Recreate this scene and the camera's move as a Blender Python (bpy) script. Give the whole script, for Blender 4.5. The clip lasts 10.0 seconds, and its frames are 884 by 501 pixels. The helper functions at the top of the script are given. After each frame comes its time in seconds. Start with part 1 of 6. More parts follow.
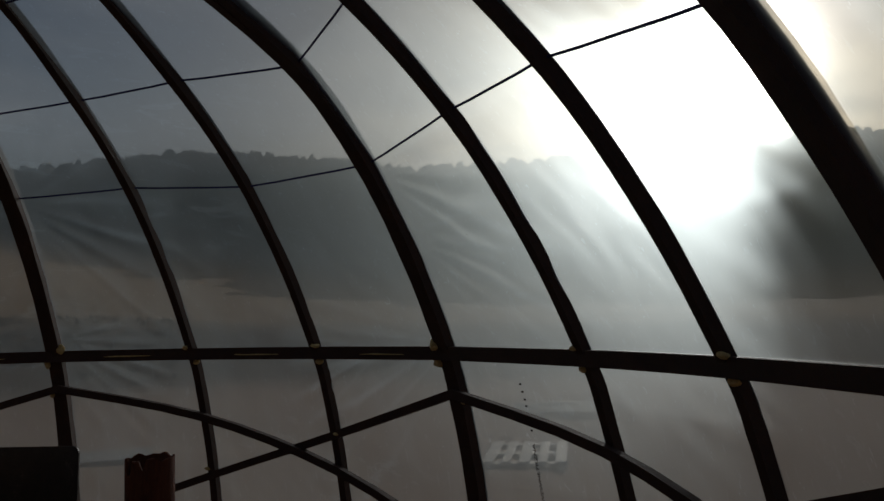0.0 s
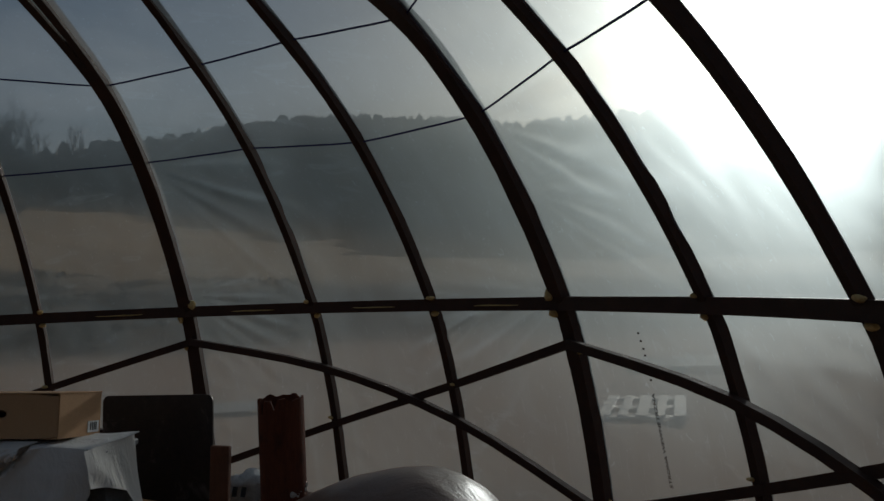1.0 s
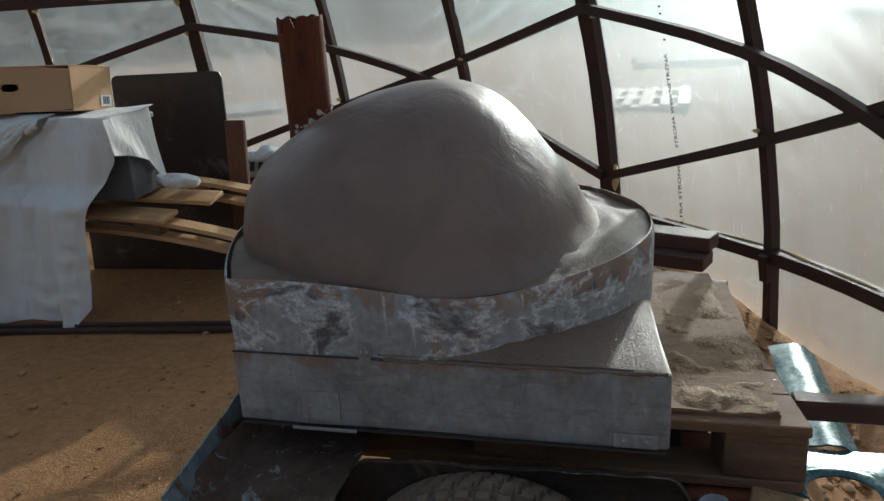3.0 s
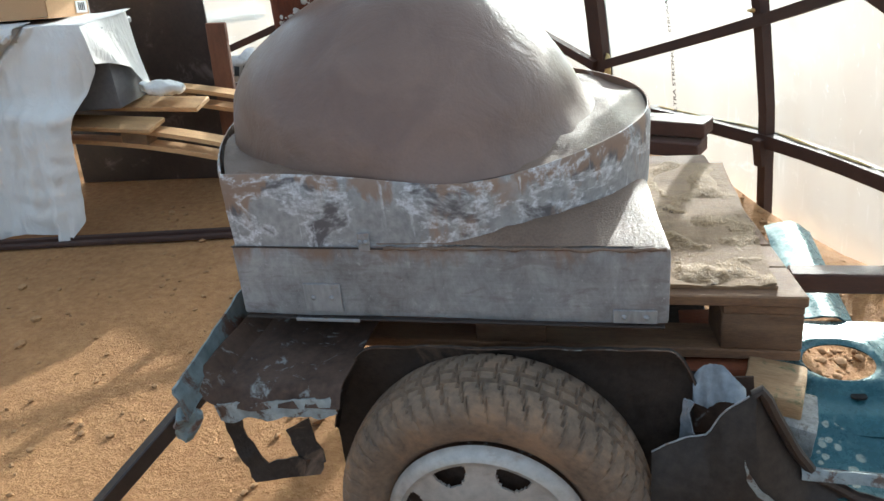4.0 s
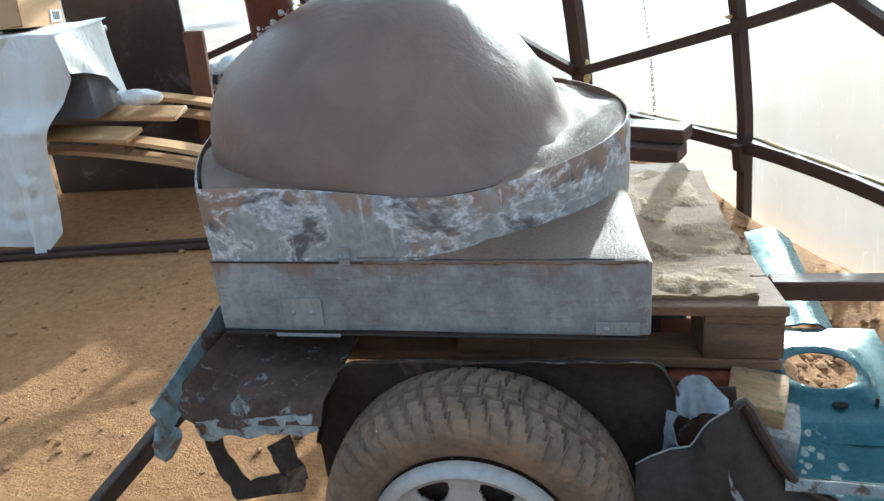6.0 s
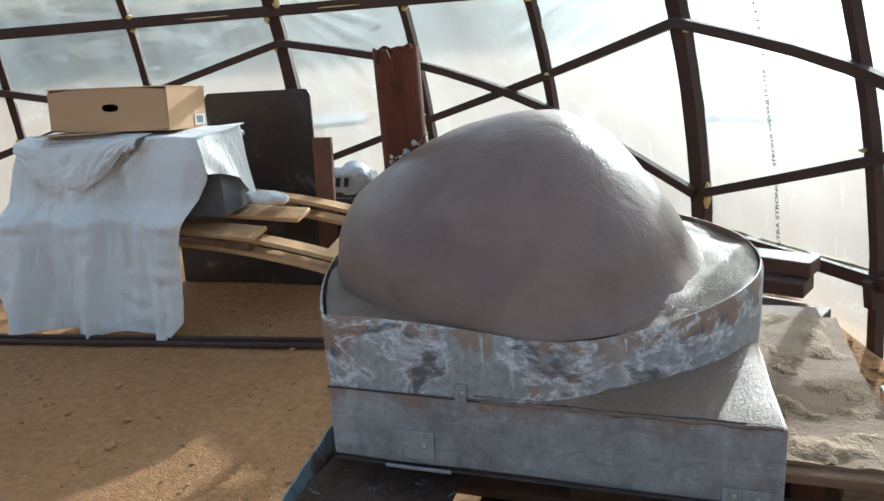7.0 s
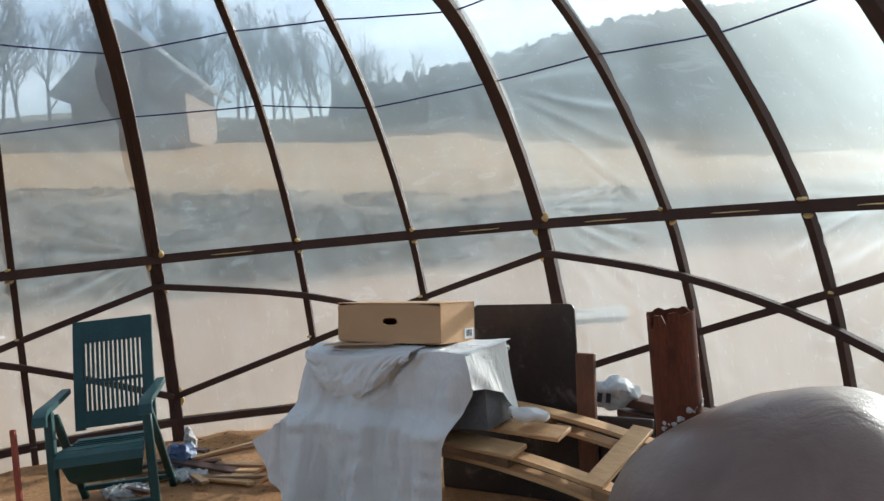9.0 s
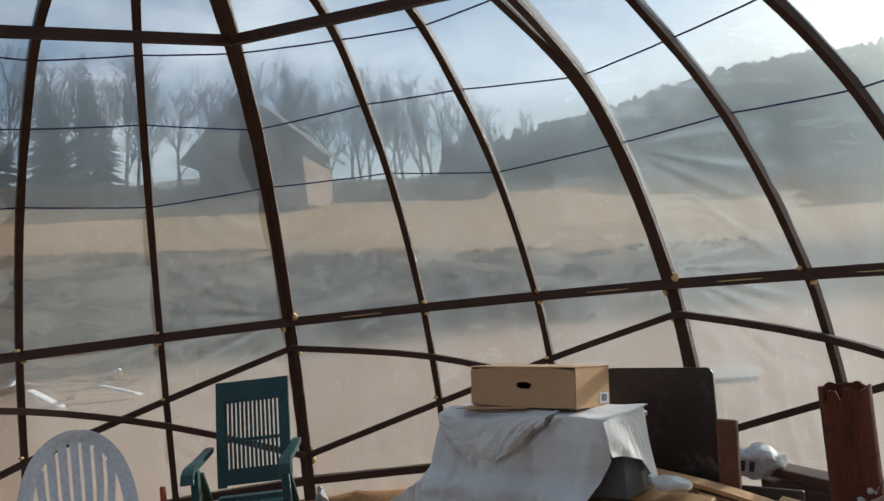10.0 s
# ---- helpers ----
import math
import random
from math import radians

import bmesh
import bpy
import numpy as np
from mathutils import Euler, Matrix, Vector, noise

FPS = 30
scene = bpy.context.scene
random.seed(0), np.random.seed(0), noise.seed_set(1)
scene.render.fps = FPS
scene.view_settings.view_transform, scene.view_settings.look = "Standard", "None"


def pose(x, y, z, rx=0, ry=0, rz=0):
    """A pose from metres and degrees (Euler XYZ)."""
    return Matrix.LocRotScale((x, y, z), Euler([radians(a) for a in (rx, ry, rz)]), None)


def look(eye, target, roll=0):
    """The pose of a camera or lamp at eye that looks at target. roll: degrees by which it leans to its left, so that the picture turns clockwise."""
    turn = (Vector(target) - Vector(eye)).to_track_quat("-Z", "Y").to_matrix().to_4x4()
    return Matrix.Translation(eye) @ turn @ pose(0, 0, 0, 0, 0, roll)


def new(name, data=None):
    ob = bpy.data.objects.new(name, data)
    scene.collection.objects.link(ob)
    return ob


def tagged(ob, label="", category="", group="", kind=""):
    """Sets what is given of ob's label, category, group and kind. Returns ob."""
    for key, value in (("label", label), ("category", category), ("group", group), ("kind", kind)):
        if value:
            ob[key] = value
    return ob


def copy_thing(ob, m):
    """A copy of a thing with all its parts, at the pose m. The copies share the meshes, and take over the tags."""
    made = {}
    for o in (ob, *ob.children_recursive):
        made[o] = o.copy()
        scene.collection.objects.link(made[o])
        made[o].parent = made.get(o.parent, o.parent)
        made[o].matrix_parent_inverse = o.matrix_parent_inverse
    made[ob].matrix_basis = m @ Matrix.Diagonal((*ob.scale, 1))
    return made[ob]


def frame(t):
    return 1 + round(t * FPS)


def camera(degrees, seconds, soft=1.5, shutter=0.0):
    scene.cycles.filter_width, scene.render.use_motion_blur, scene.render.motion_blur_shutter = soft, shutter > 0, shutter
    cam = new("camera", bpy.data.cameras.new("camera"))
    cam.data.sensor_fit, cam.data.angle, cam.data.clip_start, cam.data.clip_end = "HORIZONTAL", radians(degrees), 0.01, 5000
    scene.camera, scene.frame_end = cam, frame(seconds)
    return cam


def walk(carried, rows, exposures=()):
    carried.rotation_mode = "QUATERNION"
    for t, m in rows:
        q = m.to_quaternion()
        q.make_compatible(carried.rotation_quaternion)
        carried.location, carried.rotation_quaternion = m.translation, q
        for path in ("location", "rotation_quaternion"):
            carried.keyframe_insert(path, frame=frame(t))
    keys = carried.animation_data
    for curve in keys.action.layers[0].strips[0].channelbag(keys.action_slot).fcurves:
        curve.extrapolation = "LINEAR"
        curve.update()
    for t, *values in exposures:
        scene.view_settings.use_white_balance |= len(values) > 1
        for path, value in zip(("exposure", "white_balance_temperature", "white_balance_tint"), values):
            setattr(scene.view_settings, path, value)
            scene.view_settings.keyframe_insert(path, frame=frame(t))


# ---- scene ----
cam = camera(56.9, 10.0)
PATH = [
    (0, (0.085, 0.002, 1.584), (-0.145, 1.983, 1.742), -1.6),
    (0.5, (0.083, 0.016, 1.582), (-0.336, 1.967, 1.717), -2.2),
    (1, (0.067, 0.010, 1.553), (-0.431, 1.946, 1.617), -2.5),
    (1.5, (0.046, -0.018, 1.512), (-0.480, 1.911, 1.473), -2.7),
    (2, (0.048, -0.031, 1.445), (-0.499, 1.869, 1.142), -3.6),
    (2.5, (0.041, -0.044, 1.374), (-0.508, 1.821, 0.904), -3.7),
    (3, (0.018, -0.04, 1.345), (-0.491, 1.792, 0.728), -3.9),
    (4.5, (0.009, -0.052, 1.302), (-0.475, 1.685, 0.437), -7.0),
    (5, (0.013, -0.047, 1.301), (-0.433, 1.71, 0.458), -6.5),
    (5.5, (0.015, -0.042, 1.305), (-0.404, 1.711, 0.437), -7.1),
    (7, (-0.031, -0.003, 1.394), (-0.718, 1.779, 0.804), -4.9),
    (7.5, (-0.051, 0.005, 1.445), (-0.934, 1.743, 0.999), -5.7),
    (8, (-0.050, 0.014, 1.48), (-1.125, 1.665, 1.135), -5.3),
    (8.5, (-0.051, 0.028, 1.506), (-1.210, 1.639, 1.259), -5.3),
    (9, (-0.055, 0.02, 1.568), (-1.283, 1.596, 1.464), -5.6),
    (9.5, (-0.066, -0.010, 1.597), (-1.398, 1.482, 1.592), -5.9),
    (10, (-0.104, -0.086, 1.623), (-1.521, 1.324, 1.682), -6.4),
]
walk(cam, [(t, look(eye, target, roll)) for t, eye, target, roll in PATH],
     exposures=[(0.0, -2.1, 6400, 20), (0.5, -2.0, 6350, 18), (1.0, -1.65, 6250, 16), (1.5, -1.4, 6250, 16), (2.0, -0.6, 6450, 20), (2.5, -0.2, 6450, 20), (3.0, 0.55, 6150, 13), (3.2, 0.9, 6250, 12), (4.3, 2.1, 6200, 12), (4.5, 2.1, 6200, 12), (5.0, 2.10, 5780, 8), (5.6, 2.12, 5700, 7), (6.8, 1.75, 5880, 11), (7.5, 1.52, 5880, 11), (8.2, 1.35, 5980, 13), (9.0, 1.20, 6100, 15), (9.5, 0.80, 6150, 15), (10.0, 0.72, 6350, 17)])

# ---- world and sun ----
SUN_YAW, SUN_EL = -11.2, 14.5
world = bpy.data.worlds.new("sky")
scene.world = world
world.use_nodes = True
wt = world.node_tree
sky = wt.nodes.new("ShaderNodeTexSky")
sky.sky_type, sky.sun_disc = "NISHITA", False
sky.sun_elevation, sky.sun_rotation = radians(SUN_EL), radians(-SUN_YAW)
sky.air_density, sky.dust_density, sky.ozone_density = 1.0, 3.0, 1.0
cloud_at, cloud_map = wt.nodes.new("ShaderNodeTexCoord"), wt.nodes.new("ShaderNodeMapping")
cloud_map.inputs["Scale"].default_value = (1.0, 1.0, 3.2)
wt.links.new(cloud_at.outputs["Generated"], cloud_map.inputs[0])
cloud = wt.nodes.new("ShaderNodeTexNoise")
cloud.inputs["Scale"].default_value, cloud.inputs["Detail"].default_value, cloud.inputs["Roughness"].default_value = 3.2, 7.0, 0.6
wt.links.new(cloud_map.outputs[0], cloud.inputs["Vector"])
cloud_mask = wt.nodes.new("ShaderNodeMapRange")
cloud_mask.inputs["From Min"].default_value, cloud_mask.inputs["From Max"].default_value, cloud_mask.inputs["To Max"].default_value = 0.44, 0.70, 0.72
wt.links.new(cloud.outputs[0], cloud_mask.inputs[0])
cloud_mix = wt.nodes.new("ShaderNodeMix")
cloud_mix.data_type = "RGBA"
wt.links.new(cloud_mask.outputs[0], cloud_mix.inputs[0])
wt.links.new(sky.outputs[0], cloud_mix.inputs[6])
cloud_mix.inputs[7].default_value = (8.6, 8.1, 7.5, 1)
wt.links.new(cloud_mix.outputs[2], wt.nodes["Background"].inputs[0])
wt.nodes["Background"].inputs[1].default_value = 0.09
sun_dir = Vector((-math.sin(radians(SUN_YAW)) * math.cos(radians(SUN_EL)), math.cos(radians(SUN_YAW)) * math.cos(radians(SUN_EL)), math.sin(radians(SUN_EL))))
sun_data = bpy.data.lights.new("sun", "SUN")
sun_data.energy, sun_data.angle, sun_data.color = 4.4, radians(0.6), (1.0, 0.89, 0.75)
sun = new("sun", sun_data)
sun.matrix_world = look(sun_dir * 50, (0, 0, 0))


# ---- materials ----
def mat(name, build):
    m = bpy.data.materials.new(name)
    m.use_nodes = True
    nt = m.node_tree
    build(nt, nt.nodes["Principled BSDF"])
    return m


def node(nt, kind, **values):
    n = nt.nodes.new("ShaderNode" + kind)
    for key, v in values.items():
        n.inputs[key.replace("_", " ")].default_value = v
    return n


def ramp(nt, source, stops):
    r = nt.nodes.new("ShaderNodeValToRGB")
    while len(r.color_ramp.elements) < len(stops):
        r.color_ramp.elements.new(0.5)
    for e, (p, c) in zip(r.color_ramp.elements, stops):
        e.position, e.color = p, (*c, 1) if len(c) == 3 else c
    nt.links.new(source, r.inputs[0])
    return r.outputs[0]


def coords(nt, scale=(1, 1, 1), kind="Object"):
    tc, mp = nt.nodes.new("ShaderNodeTexCoord"), nt.nodes.new("ShaderNodeMapping")
    mp.inputs["Scale"].default_value = scale
    nt.links.new(tc.outputs[kind], mp.inputs[0])
    return mp.outputs[0]


def noise_tex(nt, vec, scale, detail=5.0, rough=0.6, distortion=0.0):
    n = node(nt, "TexNoise", Scale=scale, Detail=detail, Roughness=rough, Distortion=distortion)
    nt.links.new(vec, n.inputs["Vector"])
    return n.outputs[0]


def mix(nt, fac, a, b, blend="MIX"):
    m = nt.nodes.new("ShaderNodeMix")
    m.data_type, m.blend_type = "RGBA", blend
    for sock, v in ((m.inputs[0], fac), (m.inputs[6], a), (m.inputs[7], b)):
        if isinstance(v, bpy.types.NodeSocket):
            nt.links.new(v, sock)
        elif isinstance(v, tuple):
            sock.default_value = (*v, 1)
        else:
            sock.default_value = v
    return m.outputs[2]


def bump(nt, p, height, strength=0.3, distance=0.01):
    b = node(nt, "Bump", Strength=strength, Distance=distance)
    nt.links.new(height, b.inputs["Height"])
    nt.links.new(b.outputs[0], p.inputs["Normal"])


def surface(name, dark, light, scale=8.0, rough=(0.6, 0.9), grain=60.0, relief=0.3, depth=0.004, metal=0.0, stretch=(1, 1, 1), spots=None, spot_scale=4.0, spot_cut=(0.58, 0.66), vary=0.0):
    """A surface with variation at two scales, relief, and spots of another colour."""
    def build(nt, p):
        vec = coords(nt, stretch)
        big, fine = noise_tex(nt, vec, scale, 6, 0.65, 0.3), noise_tex(nt, vec, grain, 4, 0.6)
        col = ramp(nt, big, [(0.3, dark), (0.7, light)])
        col = mix(nt, 0.35, col, ramp(nt, fine, [(0.3, tuple(0.55 * c for c in dark)), (0.7, tuple(min(1, 1.2 * c) for c in light))]))
        if spots:
            mask = ramp(nt, noise_tex(nt, coords(nt), spot_scale, 7, 0.7, 0.6), [(spot_cut[0], (0, 0, 0)), (spot_cut[1], (1, 1, 1))])
            col = mix(nt, mask, col, spots)
        if vary:
            info = nt.nodes.new("ShaderNodeObjectInfo")
            hs = node(nt, "HueSaturation")
            mr = node(nt, "MapRange", To_Min=1 - vary, To_Max=1 + vary)
            nt.links.new(info.outputs["Random"], mr.inputs[0])
            nt.links.new(mr.outputs[0], hs.inputs["Value"])
            nt.links.new(col, hs.inputs["Color"])
            col = hs.outputs[0]
        nt.links.new(col, p.inputs["Base Color"])
        nt.links.new(ramp(nt, fine, [(0.2, (rough[0],) * 3), (0.8, (rough[1],) * 3)]), p.inputs["Roughness"])
        p.inputs["Metallic"].default_value = metal
        h = nt.nodes.new("ShaderNodeMath")
        h.operation = "ADD"
        nt.links.new(big, h.inputs[0])
        nt.links.new(fine, h.inputs[1])
        bump(nt, p, h.outputs[0], relief, depth)
    return mat(name, build)


def film_build(nt, p):
    vec = coords(nt)
    out = nt.nodes["Material Output"]
    haze = noise_tex(nt, vec, 0.9, 6, 0.6, 1.0)
    streak = noise_tex(nt, coords(nt, (2.2, 2.2, 0.5)), 2.4, 4, 0.55, 0.6)
    specks = ramp(nt, noise_tex(nt, coords(nt, (1.0, 1.0, 0.5)), 34, 2, 0.5, 1.5), [(0.70, (0, 0, 0)), (0.74, (1, 1, 1))])
    lines = ramp(nt, noise_tex(nt, coords(nt, (7, 7, 0.5)), 6, 3, 0.5), [(0.63, (0, 0, 0)), (0.70, (0.4, 0.4, 0.4))])
    slant = nt.nodes.new("ShaderNodeMapping")
    slant.inputs["Rotation"].default_value = (0.5, 0.7, 0.3)
    slant.inputs["Scale"].default_value = (0.6, 9, 9)
    tc = nt.nodes.new("ShaderNodeTexCoord")
    nt.links.new(tc.outputs["Object"], slant.inputs[0])
    # bright fold lines painted by noise as extra translucency; the mesh has none there
    folds = ramp(nt, noise_tex(nt, slant.outputs[0], 1.6, 3, 0.5, 0.3), [(0.60, (0, 0, 0)), (0.66, (0.5, 0.5, 0.5)), (0.72, (0, 0, 0))])
    patch = ramp(nt, noise_tex(nt, vec, 0.8, 2, 0.5), [(0.44, (0, 0, 0)), (0.58, (1, 1, 1))])
    scratch_and_glow = mix(nt, 1.0, mix(nt, 1.0, specks, lines, "ADD"), mix(nt, 1.0, folds, patch, "MULTIPLY"), "ADD")
    # streaks of light painted along the creases through a stored translucency weight
    crease_glow = nt.nodes.new("ShaderNodeAttribute")
    crease_glow.attribute_name = "crease_glow"
    scratch_and_glow = mix(nt, 1.0, scratch_and_glow, crease_glow.outputs["Color"], "ADD")
    clear = node(nt, "BsdfTransparent", Color=(0.79, 0.93, 1.0, 1))
    soft = node(nt, "BsdfTranslucent", Color=(0.56, 0.83, 1.0, 1))
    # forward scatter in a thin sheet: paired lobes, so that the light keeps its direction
    lobes = []
    for rough, ior in ((0.6, 1.03), (1.0, 1.20)):
        pair = nt.nodes.new("ShaderNodeMixShader")
        pair.inputs[0].default_value = 0.5
        for i, n_in in enumerate((ior, 1 / min(ior, 1.06))):
            lobe = node(nt, "BsdfRefraction", Color=(0.70, 0.92, 1, 1) if ior > 1.05 else (0.93, 0.98, 1, 1), Roughness=rough, IOR=n_in)
            nt.links.new(lobe.outputs[0], pair.inputs[1 + i])
        lobes.append(pair)
    blur, wide = lobes
    shine = node(nt, "BsdfGlossy", Color=(0.9, 0.9, 0.9, 1), Roughness=0.18)
    bm = node(nt, "Bump", Strength=0.5, Distance=0.02)
    add = nt.nodes.new("ShaderNodeMath")
    add.operation = "ADD"
    nt.links.new(haze, add.inputs[0])
    nt.links.new(streak, add.inputs[1])
    nt.links.new(add.outputs[0], bm.inputs["Height"])
    nt.links.new(bm.outputs[0], shine.inputs["Normal"])
    nt.links.new(bm.outputs[0], soft.inputs["Normal"])
    m1, m2, m3, m4 = (nt.nodes.new("ShaderNodeMixShader") for _ in range(4))
    f = nt.nodes.new("ShaderNodeMath")
    f.operation = "MULTIPLY_ADD"
    nt.links.new(streak, f.inputs[0])
    f.inputs[1].default_value, f.inputs[2].default_value = 0.16, 0.02
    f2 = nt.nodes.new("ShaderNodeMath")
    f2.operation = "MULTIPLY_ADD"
    nt.links.new(scratch_and_glow, f2.inputs[0])
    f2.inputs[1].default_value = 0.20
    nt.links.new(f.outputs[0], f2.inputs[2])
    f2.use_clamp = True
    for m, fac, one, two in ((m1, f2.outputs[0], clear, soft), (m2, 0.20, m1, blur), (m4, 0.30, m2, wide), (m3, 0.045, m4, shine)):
        if isinstance(fac, float):
            m.inputs[0].default_value = fac
        else:
            nt.links.new(fac, m.inputs[0])
        nt.links.new(one.outputs[0], m.inputs[1])
        nt.links.new(two.outputs[0], m.inputs[2])
    nt.links.new(m3.outputs[0], out.inputs[0])


def ground_build(nt, p):
    vec = coords(nt)
    tc = nt.nodes.new("ShaderNodeTexCoord")
    flat = nt.nodes.new("ShaderNodeVectorMath")
    flat.operation = "MULTIPLY"
    flat.inputs[1].default_value = (1, 1, 0)
    nt.links.new(tc.outputs["Object"], flat.inputs[0])
    far = nt.nodes.new("ShaderNodeVectorMath")
    far.operation = "LENGTH"
    nt.links.new(flat.outputs[0], far.inputs[0])
    shifted = nt.nodes.new("ShaderNodeVectorMath")
    shifted.operation = "SUBTRACT"
    shifted.inputs[1].default_value = (-2.482, 1.13, 0)
    nt.links.new(flat.outputs[0], shifted.inputs[0])
    inner = nt.nodes.new("ShaderNodeVectorMath")
    inner.operation = "LENGTH"
    nt.links.new(shifted.outputs[0], inner.inputs[0])
    floor_edge = node(nt, "MapRange", From_Min=3.78, From_Max=4.1)
    nt.links.new(inner.outputs["Value"], floor_edge.inputs[0])
    wob = noise_tex(nt, vec, 0.35, 5, 0.6)
    dist = nt.nodes.new("ShaderNodeMath")
    dist.operation = "MULTIPLY_ADD"
    nt.links.new(wob, dist.inputs[0])
    dist.inputs[1].default_value = 5.0
    nt.links.new(far.outputs["Value"], dist.inputs[2])
    def zone(a, b):
        m = node(nt, "MapRange", From_Min=a, From_Max=b)
        nt.links.new(dist.outputs[0], m.inputs[0])
        return m.outputs[0]
    big, fine, tiny = noise_tex(nt, vec, 1.6, 8, 0.7, 0.4), noise_tex(nt, vec, 28, 6, 0.7), noise_tex(nt, vec, 120, 4, 0.7)
    soil = mix(nt, 0.5, ramp(nt, big, [(0.3, (0.315, 0.125, 0.040)), (0.7, (0.515, 0.250, 0.093))]), ramp(nt, fine, [(0.3, (0.22, 0.083, 0.026)), (0.75, (0.61, 0.338, 0.134))]))
    gravel = mix(nt, 0.4, ramp(nt, noise_tex(nt, vec, 0.4, 6, 0.6), [(0.3, (0.34, 0.20, 0.12)), (0.7, (0.46, 0.29, 0.18))]), ramp(nt, fine, [(0.3, (0.26, 0.155, 0.10)), (0.7, (0.56, 0.39, 0.27))]))
    scrub = ramp(nt, noise_tex(nt, vec, 0.7, 7, 0.7), [(0.3, (0.085, 0.07, 0.055)), (0.7, (0.25, 0.175, 0.105))])
    field = ramp(nt, noise_tex(nt, coords(nt, (1, 1, 3)), 0.12, 8, 0.7), [(0.3, (0.27, 0.155, 0.065)), (0.7, (0.46, 0.275, 0.115))])
    wood = ramp(nt, noise_tex(nt, vec, 0.08, 8, 0.7), [(0.3, (0.075, 0.072, 0.053)), (0.7, (0.18, 0.152, 0.105))])
    col = mix(nt, floor_edge.outputs[0], soil, gravel)
    col = mix(nt, zone(21, 25), col, scrub)
    col = mix(nt, zone(31, 35), col, field)
    col = mix(nt, zone(72, 84), col, wood)
    nt.links.new(col, p.inputs["Base Color"])
    p.inputs["Roughness"].default_value = 0.95
    h = nt.nodes.new("ShaderNodeMath")
    h.operation = "MULTIPLY_ADD"
    nt.links.new(tiny, h.inputs[0])
    h.inputs[1].default_value = 0.5
    nt.links.new(fine, h.inputs[2])
    bump(nt, p, h.outputs[0], 0.9, 0.02)


FILM = mat("greenhouse_film", film_build)
GROUND = mat("earth", ground_build)
STEEL = surface("brown_painted_timber", (0.032, 0.012, 0.008), (0.070, 0.028, 0.016), 6, (0.6, 0.85), 90, 0.35, 0.003, stretch=(1, 1, 1), spots=(0.10, 0.055, 0.03), spot_cut=(0.66, 0.74))
FOAM = surface("yellow_foam", (0.55, 0.36, 0.12), (0.78, 0.58, 0.27), 30, (0.8, 1.0), 120, 0.6, 0.006)
ROPE = surface("blue_cord", (0.013, 0.013, 0.085), (0.024, 0.024, 0.15), 30, (0.6, 0.9), 300, 0.4, 0.001)
def clay_build(nt, p):
    vec = coords(nt)
    big, mid, fine = noise_tex(nt, vec, 2.6, 5, 0.55, 0.5), noise_tex(nt, vec, 9, 5, 0.6, 0.6), noise_tex(nt, vec, 190, 3, 0.5)
    col = mix(nt, 0.35, ramp(nt, big, [(0.3, (0.174, 0.098, 0.070)), (0.7, (0.252, 0.156, 0.115))]), ramp(nt, mid, [(0.3, (0.122, 0.072, 0.053)), (0.7, (0.276, 0.178, 0.136))]))
    col = mix(nt, ramp(nt, fine, [(0.35, (0.12, 0.12, 0.12)), (0.7, (0, 0, 0))]), col, (0.12, 0.08, 0.06))
    nt.links.new(col, p.inputs["Base Color"])
    nt.links.new(ramp(nt, mid, [(0.3, (0.32, 0.32, 0.32)), (0.7, (0.52, 0.52, 0.52))]), p.inputs["Roughness"])
    h = nt.nodes.new("ShaderNodeMath")
    h.operation = "MULTIPLY_ADD"
    nt.links.new(fine, h.inputs[0])
    h.inputs[1].default_value = 0.10
    nt.links.new(mid, h.inputs[2])
    bump(nt, p, h.outputs[0], 0.36, 0.012)


CLAY = mat("damp_clay_mortar", clay_build)
WETCLAY = surface("wet_clay_mortar", (0.150, 0.092, 0.063), (0.260, 0.175, 0.125), 7, (0.42, 0.75), 230, 0.6, 0.004, spots=(0.26, 0.18, 0.125), spot_scale=9, spot_cut=(0.58, 0.68))
PALETEAL = surface("dull_grey_teal_paint", (0.10, 0.15, 0.16), (0.26, 0.31, 0.32), 8, (0.5, 0.8), 50, 0.3, 0.003, metal=0.2, spots=(0.13, 0.07, 0.05), spot_scale=9, spot_cut=(0.55, 0.62))
ZINC = surface("galvanised_sheet", (0.25, 0.25, 0.255), (0.42, 0.415, 0.41), 7, (0.42, 0.7), 40, 0.2, 0.002, metal=0.35, stretch=(2.5, 2.5, 0.8), spots=(0.30, 0.21, 0.16), spot_scale=11, spot_cut=(0.56, 0.66))


